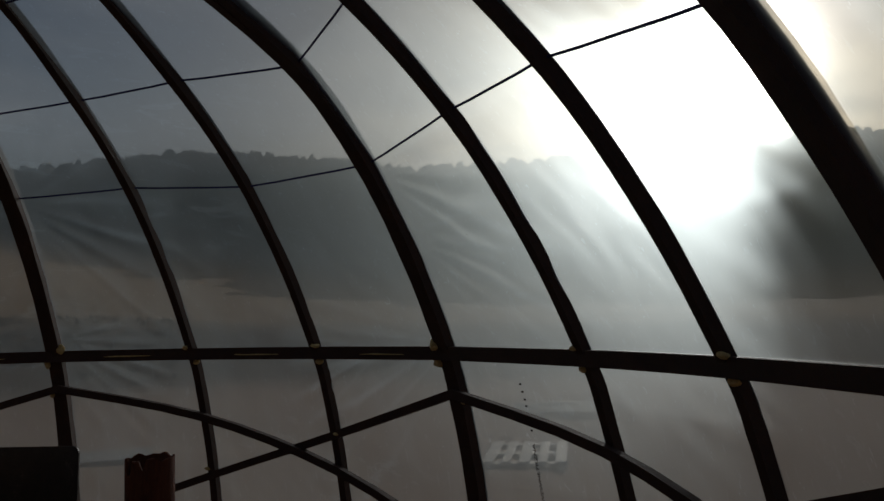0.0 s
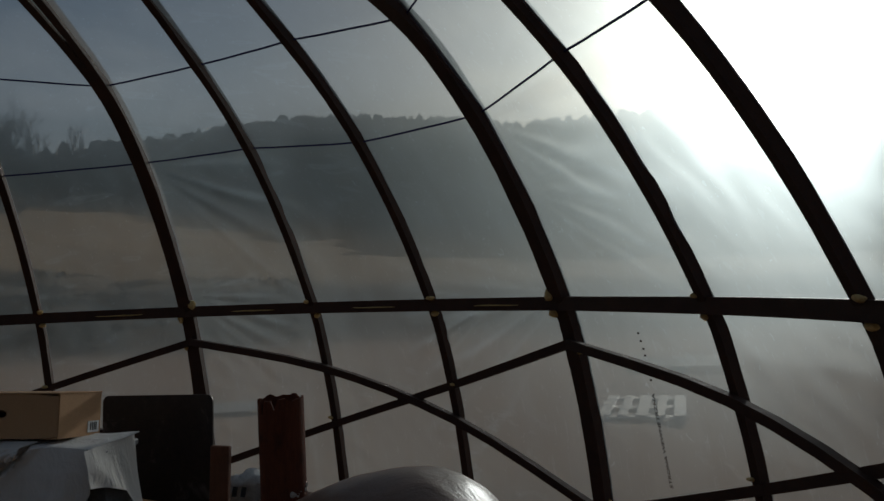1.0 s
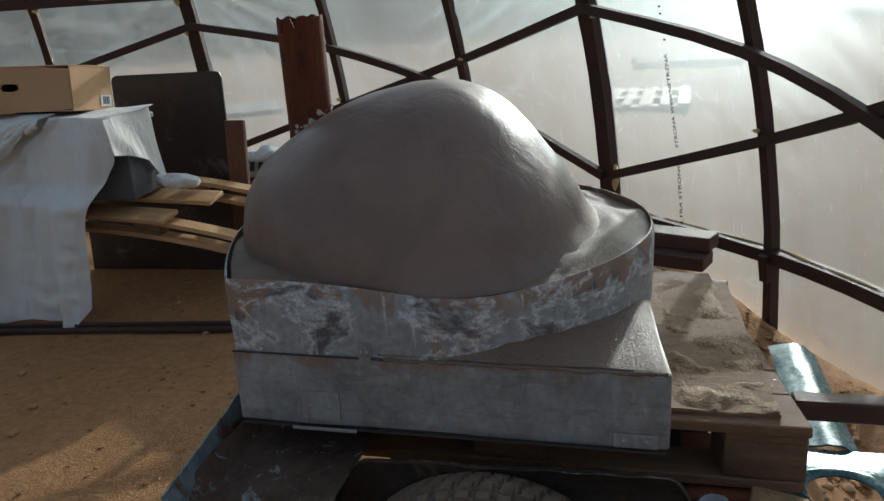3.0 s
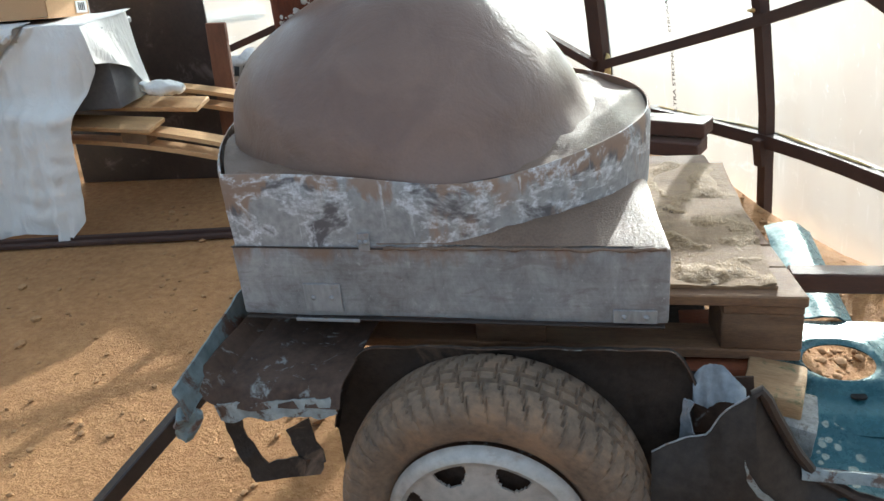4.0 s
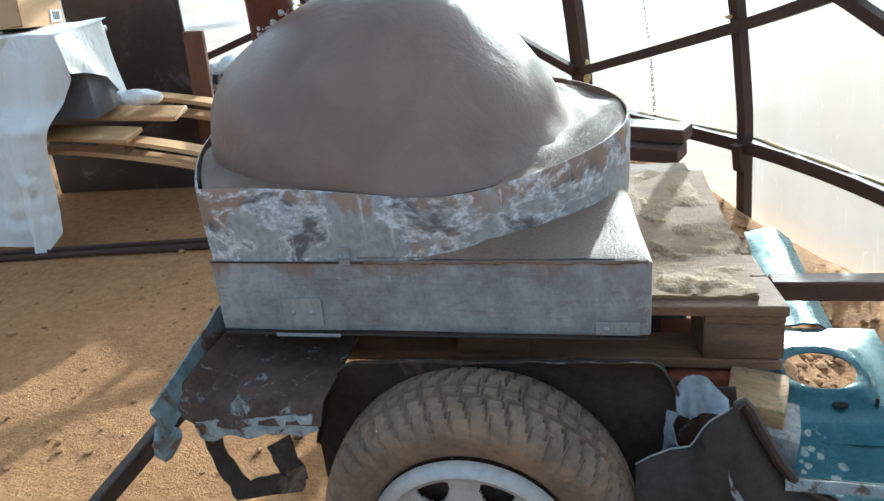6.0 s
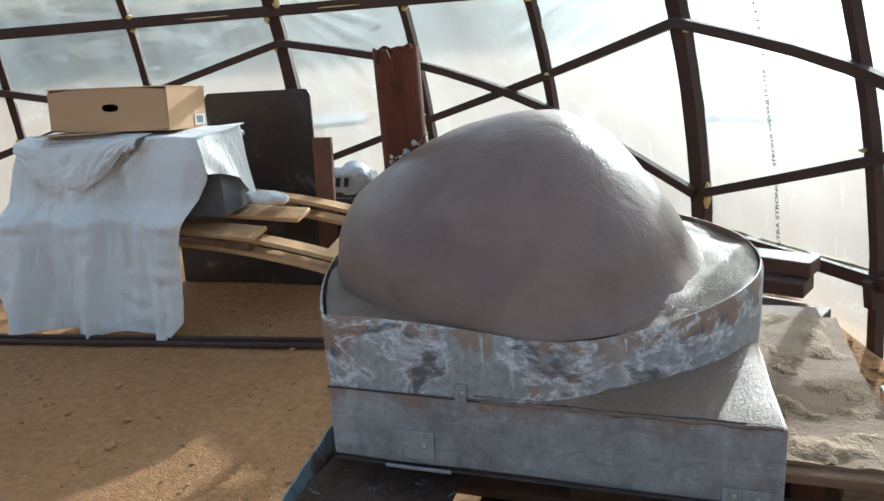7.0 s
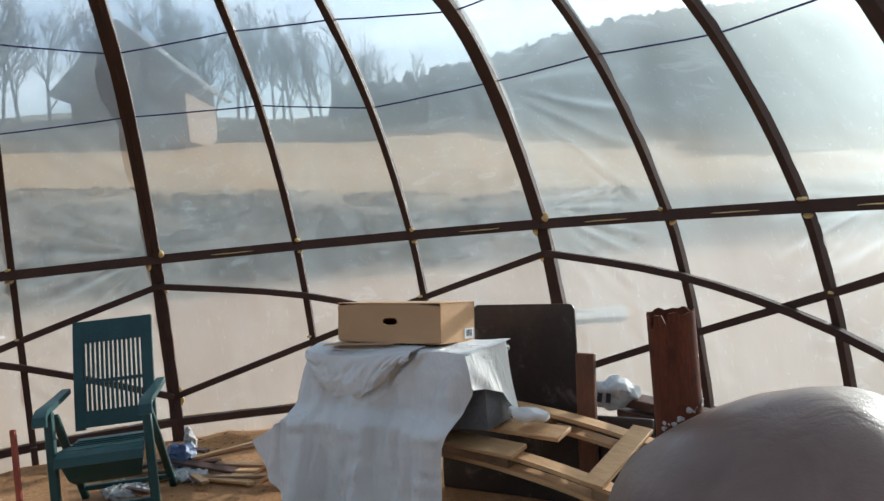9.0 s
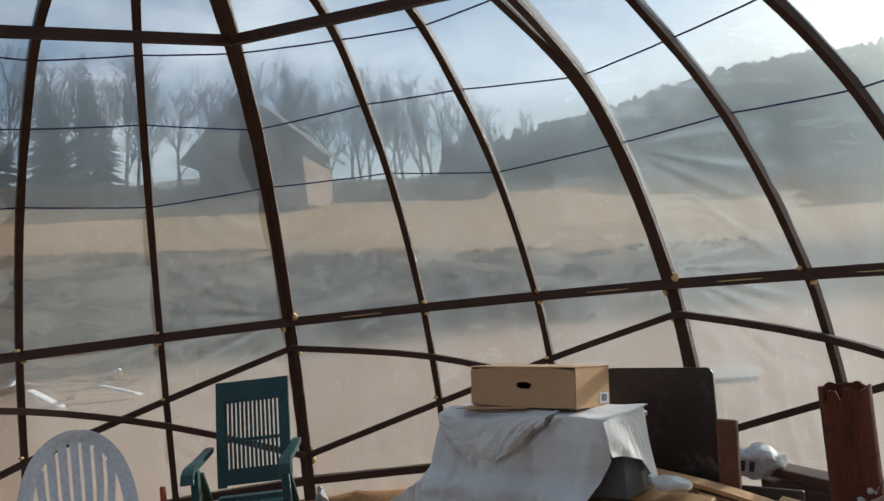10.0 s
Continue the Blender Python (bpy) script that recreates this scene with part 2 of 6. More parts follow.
def stained_build(nt, p):
    """Galvanised sheet with white bloom, dark wet patches and mortar smears."""
    vec = coords(nt)
    wide = coords(nt, (1, 1, 1.7))
    base = mix(nt, 0.5, ramp(nt, noise_tex(nt, coords(nt, (3, 3, 1)), 9, 5, 0.6), [(0.3, (0.235, 0.235, 0.24)), (0.7, (0.41, 0.41, 0.405))]), ramp(nt, noise_tex(nt, vec, 70, 3, 0.6), [(0.3, (0.20, 0.20, 0.205)), (0.7, (0.47, 0.465, 0.455))]))
    bloom = noise_tex(nt, wide, 7.0, 7, 0.62, 0.35)
    where = ramp(nt, noise_tex(nt, vec, 3.1, 3, 0.5, 0.3), [(0.36, (0, 0, 0)), (0.50, (1, 1, 1))])
    ring_mask = ramp(nt, bloom, [(0.46, (0, 0, 0)), (0.49, (1, 1, 1)), (0.51, (0.7, 0.7, 0.7)), (0.54, (0, 0, 0))])
    dark_mask = ramp(nt, bloom, [(0.53, (0, 0, 0)), (0.57, (0.85, 0.85, 0.85)), (0.75, (0.95, 0.95, 0.95))])
    grit = ramp(nt, noise_tex(nt, vec, 60, 6, 0.75, 0.15), [(0.40, (0, 0, 0)), (0.60, (1, 1, 1))])
    def times(a, b):
        m = nt.nodes.new("ShaderNodeMath")
        m.operation = "MULTIPLY"
        nt.links.new(a, m.inputs[0])
        nt.links.new(b, m.inputs[1])
        return m.outputs[0]
    smear = ramp(nt, noise_tex(nt, coords(nt, (1.2, 1.2, 0.6)), 4.2, 5, 0.6, 0.4), [(0.57, (0, 0, 0)), (0.63, (0.85, 0.85, 0.85))])
    drip = ramp(nt, noise_tex(nt, coords(nt, (9, 9, 0.6)), 6, 3, 0.5), [(0.66, (0, 0, 0)), (0.70, (0.7, 0.7, 0.7))])
    col = mix(nt, times(dark_mask, where), base, (0.105, 0.092, 0.098))
    col = mix(nt, smear, col, (0.34, 0.235, 0.175))
    # mortar run over the top edge
    sep = nt.nodes.new("ShaderNodeSeparateXYZ")
    nt.links.new(vec, sep.inputs[0])
    high = node(nt, "MapRange", From_Min=0.20, From_Max=0.302, To_Max=0.36)
    nt.links.new(sep.outputs["Z"], high.inputs[0])
    run = nt.nodes.new("ShaderNodeMath")
    nt.links.new(high.outputs[0], run.inputs[0])
    nt.links.new(noise_tex(nt, coords(nt, (1, 1, 0.35)), 14, 5, 0.6, 0.3), run.inputs[1])
    col = mix(nt, ramp(nt, run.outputs[0], [(0.72, (0, 0, 0)), (0.78, (0.85, 0.85, 0.85))]), col, (0.30, 0.195, 0.135))
    col = mix(nt, times(times(ring_mask, grit), where), col, (0.74, 0.76, 0.79))
    col = mix(nt, times(drip, grit), col, (0.66, 0.68, 0.70))
    nt.links.new(col, p.inputs["Base Color"])
    p.inputs["Metallic"].default_value = 0.15
    p.inputs["Roughness"].default_value = 0.62
    bump(nt, p, bloom, 0.35, 0.006)


STAINED = mat("stained_galvanised_sheet", stained_build)
def tray_build(nt, p):
    """Dull brushed sheet, scuffed along its length, with mortar run down from the upper edge."""
    vec = coords(nt)
    blot, brush, fine = noise_tex(nt, coords(nt, (0.7, 0.7, 1.3)), 7, 7, 0.72, 0.5), noise_tex(nt, coords(nt, (2, 2, 60)), 3.5, 5, 0.65), noise_tex(nt, vec, 60, 4, 0.7)
    col = ramp(nt, blot, [(0.3, (0.145, 0.145, 0.155)), (0.52, (0.28, 0.285, 0.295)), (0.7, (0.44, 0.44, 0.445))])
    col = mix(nt, 0.16, col, ramp(nt, brush, [(0.35, (0.11, 0.10, 0.10)), (0.65, (0.46, 0.45, 0.44))]))
    col = mix(nt, 0.5, col, ramp(nt, noise_tex(nt, coords(nt, (1, 1, 0.6)), 20, 7, 0.78, 0.3), [(0.35, (0.15, 0.135, 0.13)), (0.65, (0.47, 0.465, 0.46))]))
    col = mix(nt, ramp(nt, noise_tex(nt, coords(nt, (1, 1, 2.4)), 11, 6, 0.7, 0.8), [(0.54, (0, 0, 0)), (0.62, (0.4, 0.4, 0.4))]), col, (0.17, 0.135, 0.13))
    col = mix(nt, ramp(nt, fine, [(0.62, (0, 0, 0)), (0.7, (0.5, 0.5, 0.5))]), col, (0.52, 0.51, 0.50))
    sep = nt.nodes.new("ShaderNodeSeparateXYZ")
    nt.links.new(vec, sep.inputs[0])
    high = node(nt, "MapRange", From_Min=0.08, From_Max=0.16, To_Max=0.34)
    nt.links.new(sep.outputs["Z"], high.inputs[0])
    run = nt.nodes.new("ShaderNodeMath")
    nt.links.new(high.outputs[0], run.inputs[0])
    nt.links.new(noise_tex(nt, coords(nt, (1, 1, 0.3)), 10, 6, 0.65, 0.3), run.inputs[1])
    col = mix(nt, ramp(nt, run.outputs[0], [(0.74, (0, 0, 0)), (0.88, (0.85, 0.85, 0.85))]), col, (0.25, 0.155, 0.105))
    nt.links.new(col, p.inputs["Base Color"])
    p.inputs["Metallic"].default_value = 0.2
    nt.links.new(ramp(nt, blot, [(0.3, (0.42, 0.42, 0.42)), (0.7, (0.7, 0.7, 0.7))]), p.inputs["Roughness"])
    bump(nt, p, blot, 0.3, 0.006)


TRAYZINC = mat("dull_galvanised_tray", tray_build)
RUST = surface("rusty_pipe_steel", (0.17, 0.042, 0.018), (0.33, 0.10, 0.04), 8, (0.6, 0.9), 70, 0.5, 0.003, spots=(0.06, 0.024, 0.016))
WOOD = surface("raw_pine", (0.42, 0.205, 0.085), (0.62, 0.37, 0.165), 5, (0.6, 0.85), 60, 0.3, 0.002, stretch=(1, 6, 6), vary=0.12)
OLDWOOD = surface("weathered_wood", (0.16, 0.085, 0.042), (0.34, 0.205, 0.105), 6, (0.7, 0.95), 80, 0.5, 0.004, stretch=(1, 6, 6), vary=0.2)
DARKWOOD = surface("dark_brown_timber", (0.05, 0.02, 0.012), (0.12, 0.05, 0.03), 6, (0.5, 0.8), 80, 0.4, 0.003, stretch=(1, 5, 5), vary=0.15)
BLACKSTEEL = surface("sooty_steel_plate", (0.020, 0.012, 0.009), (0.050, 0.032, 0.025), 5, (0.3, 0.6), 60, 0.3, 0.002, spots=(0.15, 0.12, 0.105), spot_scale=5, spot_cut=(0.58, 0.70))
def cloth_build(nt, p):
    vec = coords(nt, (1, 1, 0.45))
    wr = noise_tex(nt, vec, 9, 5, 0.55, 1.8)
    weave = noise_tex(nt, coords(nt), 420, 2, 0.5)
    dirt = noise_tex(nt, coords(nt), 2.5, 5, 0.6)
    nt.links.new(mix(nt, ramp(nt, weave, [(0.3, (0.2, 0.2, 0.2)), (0.8, (0.6, 0.6, 0.6))]), ramp(nt, dirt, [(0.3, (0.62, 0.59, 0.55)), (0.7, (0.75, 0.72, 0.68))]), (0.78, 0.75, 0.71)), p.inputs["Base Color"])
    p.inputs["Roughness"].default_value = 0.95
    bump(nt, p, wr, 0.6, 0.025)


CLOTH = mat("white_cotton", cloth_build)
CARD = surface("brown_cardboard", (0.51, 0.29, 0.145), (0.57, 0.335, 0.17), 3, (0.75, 0.95), 260, 0.06, 0.0005)
DARK = surface("black_hole", (0.006, 0.005, 0.005), (0.015, 0.012, 0.01), 5, (0.8, 1), 30, 0.1, 0.001)
GREENPLASTIC = surface("green_plastic", (0.005, 0.035, 0.034), (0.012, 0.066, 0.062), 5, (0.35, 0.6), 90, 0.15, 0.001)
WHITEPLASTIC = surface("white_resin", (0.52, 0.53, 0.53), (0.70, 0.71, 0.71), 5, (0.4, 0.65), 60, 0.15, 0.001, spots=(0.2, 0.18, 0.16), spot_cut=(0.66, 0.72))
RUBBER = surface("dusty_rubber", (0.115, 0.080, 0.055), (0.25, 0.17, 0.115), 9, (0.8, 1.0), 90, 0.4, 0.003, spots=(0.34, 0.205, 0.12), spot_scale=5, spot_cut=(0.5, 0.7))
HUBCAP = surface("silver_hubcap", (0.40, 0.375, 0.345), (0.54, 0.51, 0.47), 7, (0.35, 0.6), 50, 0.15, 0.001, metal=0.4, spots=(0.32, 0.22, 0.15), spot_cut=(0.56, 0.72))
def teal_build(nt, p, stained=True):
    """Glossy teal car paint, sun-faded, with round pale stains in loose clusters."""
    vec = coords(nt)
    big, fine = noise_tex(nt, vec, 6, 6, 0.65, 0.4), noise_tex(nt, vec, 60, 4, 0.7)
    col = ramp(nt, big, [(0.3, (0.014, 0.064, 0.076)), (0.7, (0.042, 0.142, 0.156))])
    vor = node(nt, "TexVoronoi", Scale=46.0, Randomness=1.0)
    warp = nt.nodes.new("ShaderNodeVectorMath")
    nt.links.new(vec, warp.inputs[0])
    jig = node(nt, "TexNoise", Scale=70.0)
    nt.links.new(vec, jig.inputs["Vector"])
    sc = nt.nodes.new("ShaderNodeVectorMath")
    sc.operation = "SCALE"
    sc.inputs["Scale"].default_value = 0.008
    nt.links.new(jig.outputs["Color"], sc.inputs[0])
    nt.links.new(sc.outputs[0], warp.inputs[1])
    nt.links.new(warp.outputs[0], vor.inputs["Vector"])
    dots = ramp(nt, vor.outputs["Distance"], [(0.30, (1, 1, 1)), (0.38, (0, 0, 0))])
    there = ramp(nt, noise_tex(nt, vec, 9, 3, 0.5), [(0.38, (0, 0, 0)), (0.46, (0.85, 0.85, 0.85))])
    if stained:
        col = mix(nt, mix(nt, 1.0, dots, there, "MULTIPLY"), col, (0.40, 0.41, 0.33))
    col = mix(nt, ramp(nt, fine, [(0.60, (0, 0, 0)), (0.70, (0.5, 0.5, 0.5))]), col, (0.16, 0.24, 0.24))
    nt.links.new(col, p.inputs["Base Color"])
    p.inputs["Metallic"].default_value = 0.25
    nt.links.new(ramp(nt, fine, [(0.3, (0.18, 0.18, 0.18)), (0.7, (0.38, 0.38, 0.38))]), p.inputs["Roughness"])
    bump(nt, p, big, 0.15, 0.003)


TEAL = mat("stained_teal_car_paint", teal_build)
CLEANTEAL = mat("teal_car_paint", lambda nt, p: teal_build(nt, p, False))
BLACKPAINT = surface("black_underseal", (0.020, 0.015, 0.012), (0.058, 0.043, 0.035), 7, (0.35, 0.7), 70, 0.5, 0.004, spots=(0.17, 0.11, 0.075), spot_cut=(0.60, 0.7))
DARKTEAL = surface("scuffed_black_brown_paint", (0.024, 0.018, 0.015), (0.065, 0.050, 0.041), 6, (0.28, 0.5), 60, 0.3, 0.003, spots=(0.20, 0.17, 0.15), spot_scale=20, spot_cut=(0.67, 0.70))
RUSTYPAN = surface("rusty_floor_pan", (0.050, 0.030, 0.022), (0.135, 0.085, 0.062), 9, (0.6, 0.9), 60, 0.5, 0.004, spots=(0.27, 0.27, 0.255), spot_scale=22, spot_cut=(0.58, 0.66))
FLAKED = surface("flaked_pale_paint", (0.17, 0.19, 0.185), (0.36, 0.375, 0.36), 12, (0.5, 0.8), 70, 0.4, 0.004, spots=(0.10, 0.055, 0.036), spot_scale=26, spot_cut=(0.54, 0.60))
for dull in (DARKTEAL, BLACKPAINT, RUSTYPAN):
    dull.node_tree.nodes["Principled BSDF"].inputs["Specular IOR Level"].default_value = 0.18
WETCLAY.node_tree.nodes["Principled BSDF"].inputs["Specular IOR Level"].default_value = 0.36
SACK = surface("white_plastic_sack", (0.62, 0.60, 0.56), (0.80, 0.78, 0.74), 6, (0.5, 0.8), 40, 0.5, 0.01)
BARK = surface("grey_bark", (0.05, 0.042, 0.036), (0.12, 0.10, 0.085), 3, (0.85, 1), 30, 0.5, 0.02)
NEEDLE = surface("dark_conifer", (0.012, 0.022, 0.012), (0.04, 0.055, 0.025), 2, (0.8, 1), 20, 0.5, 0.02)
THATCH = surface("grey_brown_roof", (0.06, 0.052, 0.048), (0.13, 0.11, 0.10), 2, (0.85, 1), 12, 0.6, 0.05)
PLANKWALL = surface("brown_plank_wall", (0.10, 0.062, 0.038), (0.19, 0.125, 0.078), 1.5, (0.8, 1), 14, 0.5, 0.03, stretch=(3, 3, 0.6))
HILLWOOD = surface("hill_wood", (0.055, 0.054, 0.042), (0.16, 0.14, 0.10), 0.2, (0.9, 1), 2.0, 0.5, 0.1)
BRUSH = surface("dry_scrub", (0.09, 0.07, 0.045), (0.28, 0.20, 0.12), 0.6, (0.9, 1), 4.0, 0.5, 0.1)
WHITEPAINT = surface("white_paint", (0.62, 0.62, 0.6), (0.78, 0.78, 0.76), 3, (0.6, 0.8), 30, 0.2, 0.002)
INK = surface("black_ink", (0.02, 0.02, 0.02), (0.04, 0.04, 0.04), 30, (0.6, 0.8), 100, 0.1, 0.001)


# ---- mesh helpers ----
def link_mesh(name, bm, material, parent=None, label="", smooth=True):
    me = bpy.data.meshes.new(name)
    bm.normal_update()
    bm.to_mesh(me)
    bm.free()
    me.materials.append(material)
    if smooth:
        me.shade_smooth()
        me.set_sharp_from_angle(angle=radians(40))
    ob = new(name, me)
    if parent:
        ob.parent = parent
    if label:
        ob["label"] = label
    return ob


def part(name, bm, material, parent, label="", smooth=True):
    return link_mesh(name, bm, material, parent, label, smooth)


def thing(name, label, category, m=None, group=""):
    ob = new(name)
    ob.matrix_basis = m or Matrix()
    return tagged(ob, label, category, group)


def box(size, m=None, bevel=0.0, bm=None, seg=1):
    """A bevelled box centred on m."""
    bm = bm or bmesh.new()
    got = bmesh.ops.create_cube(bm, size=1, matrix=(m or Matrix()) @ Matrix.Diagonal((*size, 1)))
    if bevel:
        edges = list({e for v in got["verts"] for e in v.link_edges})
        bmesh.ops.bevel(bm, geom=edges, offset=bevel, segments=seg, affect="EDGES", profile=0.6)
    return bm


def rough_up(bm, amount, scale, seed=0.0):
    off = Vector((seed * 7.1, seed * 3.3, seed * 1.7))
    for v in bm.verts:
        v.co += amount * noise.noise_vector(v.co * scale + off)
    return bm


def beam(a, b, w, h, bevel=0.004, bm=None, up=(0, 0, 1)):
    """A bar from a to b, w wide and h high."""
    a, b = Vector(a), Vector(b)
    x = (b - a).normalized()
    y = Vector(up).cross(x).normalized()
    z = x.cross(y)
    m = Matrix.Translation((a + b) / 2) @ Matrix((x, y, z)).transposed().to_4x4()
    return box(((b - a).length, w, h), m, bevel, bm)


def sweep(points, sides, shape, bm=None, closed=False, caps=True):
    """Rings of corners along points: shape(i) gives each ring's offsets for the side and outward axes given in sides(i)."""
    bm = bm or bmesh.new()
    rings = []
    for i, p in enumerate(points):
        u, v = sides(i)
        rings.append([bm.verts.new(Vector(p) + a * Vector(u) + b * Vector(v)) for a, b in shape(i)])
    n = len(rings[0])
    for i in range(len(rings) - (0 if closed else 1)):
        r0, r1 = rings[i], rings[(i + 1) % len(rings)]
        for j in range(n):
            bm.faces.new((r0[j], r0[(j + 1) % n], r1[(j + 1) % n], r1[j]))
    if caps and not closed:
        bm.faces.new(rings[0][::-1])
        bm.faces.new(rings[-1])
    bmesh.ops.recalc_face_normals(bm, faces=bm.faces)
    return bm


def tube(points, radius, n=8, bm=None, caps=True):
    """A round bar along points; radius may be a list."""
    pts = [Vector(p) for p in points]
    rad = radius if isinstance(radius, (list, tuple)) else [radius] * len(pts)
    def sides(i):
        d = (pts[min(i + 1, len(pts) - 1)] - pts[max(i - 1, 0)]).normalized()
        u = d.cross(Vector((0, 0, 1)) if abs(d.z) < 0.95 else Vector((1, 0, 0))).normalized()
        return u, d.cross(u)
    return sweep(pts, sides, lambda i: [(rad[i] * math.cos(6.2832 * k / n), rad[i] * math.sin(6.2832 * k / n)) for k in range(n)], bm, caps=caps)


def lathe(profile, n=48, m=None, bm=None):
    """A turned shape from (radius, height) pairs about z."""
    bm = bm or bmesh.new()
    m = m or Matrix()
    rings = [[bm.verts.new(m @ Vector((r * math.cos(6.28318 * k / n), r * math.sin(6.28318 * k / n), z))) for k in range(n)] for r, z in profile]
    for r0, r1 in zip(rings, rings[1:]):
        for j in range(n):
            bm.faces.new((r0[j], r0[(j + 1) % n], r1[(j + 1) % n], r1[j]))
    bmesh.ops.recalc_face_normals(bm, faces=bm.faces)
    return bm


def interp(x, xs, ys):
    return float(np.interp(x, xs, ys))


# ---- the dome greenhouse ----
CX, CY, PHASE, TURN = -2.482, 1.13, 0.895, radians(45)
LEAN = {-3: -0.010, -2: -0.005, -1: -0.002, 0: -0.028, 1: -0.009, 2: -0.015, 3: -0.010, 4: 0.011, 5: 0.033, 6: 0.031, 7: 0.073, 8: 0.10, 9: 0.08, 10: 0.05, 11: 0.02}
PROFILE_Z = [-0.45, 0.17, 0.35, 0.8, 1.2, 1.4, 1.85, 2.29, 2.674, 3.058, 3.25, 3.36]
MAJOR_R = [3.80, 3.775, 3.765, 3.70, 3.605, 3.535, 3.31, 3.014, 2.607, 1.80, 1.0, 0.0]
MINOR_R = [3.80, 3.77, 3.755, 3.68, 3.57, 3.49, 3.24, 2.912, 2.495, 1.90, 1.0, 0.0]


def rib_yaw(k):
    j = (k + 12) % 24 - 12
    return PHASE - TURN * (j + 1) / 3 + LEAN.get(j, 0.0)


def rib_r(k, z):
    return interp(z, PROFILE_Z, MAJOR_R if (k + 1) % 3 == 0 else MINOR_R)


def rib_point(k, z, out=0.0):
    """A point on rib k (fractions lie between two ribs) at height z."""
    k0 = math.floor(k)
    f = k - k0
    pts = []
    for j in (k0, k0 + 1):
        a, r = rib_yaw(j), rib_r(j, z) + out
        pts.append(Vector((CX - math.sin(a) * r, CY + math.cos(a) * r, z)))
    return pts[0].lerp(pts[1], f)


def smooth_path(pts, n):
    """A Catmull-Rom curve through pts."""
    pts = [Vector(p) for p in pts]
    out = []
    for i in range(len(pts) - 1):
        p0, p1, p2, p3 = pts[max(i - 1, 0)], pts[i], pts[i + 1], pts[min(i + 2, len(pts) - 1)]
        for s in range(n):
            t = s / n
            out.append(0.5 * ((2 * p1) + (p2 - p0) * t + (2 * p0 - 5 * p1 + 4 * p2 - p3) * t * t + (3 * p1 - p0 - 3 * p2 + p3) * t ** 3))
    return out + [pts[-1]]


greenhouse = thing("greenhouse_frame", "dome greenhouse frame of curved dark brown bars", "greenhouse", pose(CX, CY, 0))
inv = greenhouse.matrix_basis.inverted()


def local(bm):
    bmesh.ops.transform(bm, matrix=inv, verts=bm.verts)
    return bm


TOP = [z for z in PROFILE_Z if z < 3.2]
for k in range(-12, 12):
    major = (k + 1) % 3 == 0
    a = rib_yaw(k)
    side = Vector((math.cos(a), math.sin(a), 0))
    pts = smooth_path([rib_point(k, z) for z in TOP + [3.25]], 5)
    def axes(i, pts=pts, side=side):
        d = (pts[min(i + 1, len(pts) - 1)] - pts[max(i - 1, 0)]).normalized()
        return side, side.cross(d)
    w, h = (0.031, 0.028) if major else (0.022, 0.024)
    rng = random.Random(k)
    wob = [1 + (0.09 if major else 0.05) * rng.uniform(-1, 1) for _ in pts]
    if not major:
        part("rib", local(sweep(pts, axes, lambda i: [(-w * wob[i], -h), (w * wob[i], -h), (w * wob[i], h), (-w * wob[i], h)])), STEEL, greenhouse)
    for s in (-1, 1) if major else ():
        # two bars side by side that part towards the top
        gap = [0.0225 + (0.022 * max(0.0, p.z - 2.66) / 0.4 if k in (2, 5, 8) else 0.0) for p in pts]
        part("main_rib", local(sweep(pts, axes, lambda i: [(s * gap[i] + a * 0.0215 * wob[i], b * (h + 0.004 * s)) for a, b in ((-1, -1), (1, -1), (1, 1), (-1, 1))])), STEEL, greenhouse)


def ring(z, w, h, name, first=-12, last=12):
    """A polygonal hoop made of straight lengths between main ribs."""
    for k in range(first, last, 3):
        k = k + 2
        pts = [rib_point(k + j, z, 0.0) for j in range(4)]
        pts = smooth_path(pts, 4) if z < 3 else [p.lerp(q, f) for p, q in ((pts[0], pts[3]),) for f in (0, 0.33, 0.67, 1)]
        def axes(i, pts=pts):
            d = (pts[min(i + 1, len(pts) - 1)] - pts[max(i - 1, 0)]).normalized()
            return Vector((0, 0, 1)), d.cross(Vector((0, 0, 1)))
        part(name, local(sweep(pts, axes, lambda i: [(-h, -w), (h, -w), (h, w), (-h, w)])), STEEL, greenhouse)


ring(1.40, 0.034, 0.033, "middle_rail")
ring(0.17, 0.03, 0.028, "bottom_rail")
ring(3.020, 0.024, 0.026, "top_rail")
# crossing braces between neighbouring main ribs
for k in range(-10, 14, 3):
    for a0, a1 in ((1.21, 0.35), (0.35, 1.21)):
        pts = smooth_path([rib_point(k + j, ((1.205, 1.03, 0.75, 0.37)[j] if a0 > a1 else (0.36, 0.67, 0.94, 1.205)[j]), -0.045 if a0 > a1 else -0.01) for j in range(4)], 4)
        def axes(i, pts=pts):
            d = (pts[min(i + 1, len(pts) - 1)] - pts[max(i - 1, 0)]).normalized()
            o = Vector((pts[i].x - CX, pts[i].y - CY, 0)).normalized()
            return d.cross(o).normalized(), o
        part("brace", local(sweep(pts, axes, lambda i: [(-0.022, -0.02), (0.022, -0.02), (0.022, 0.02), (-0.022, 0.02)])), STEEL, greenhouse)
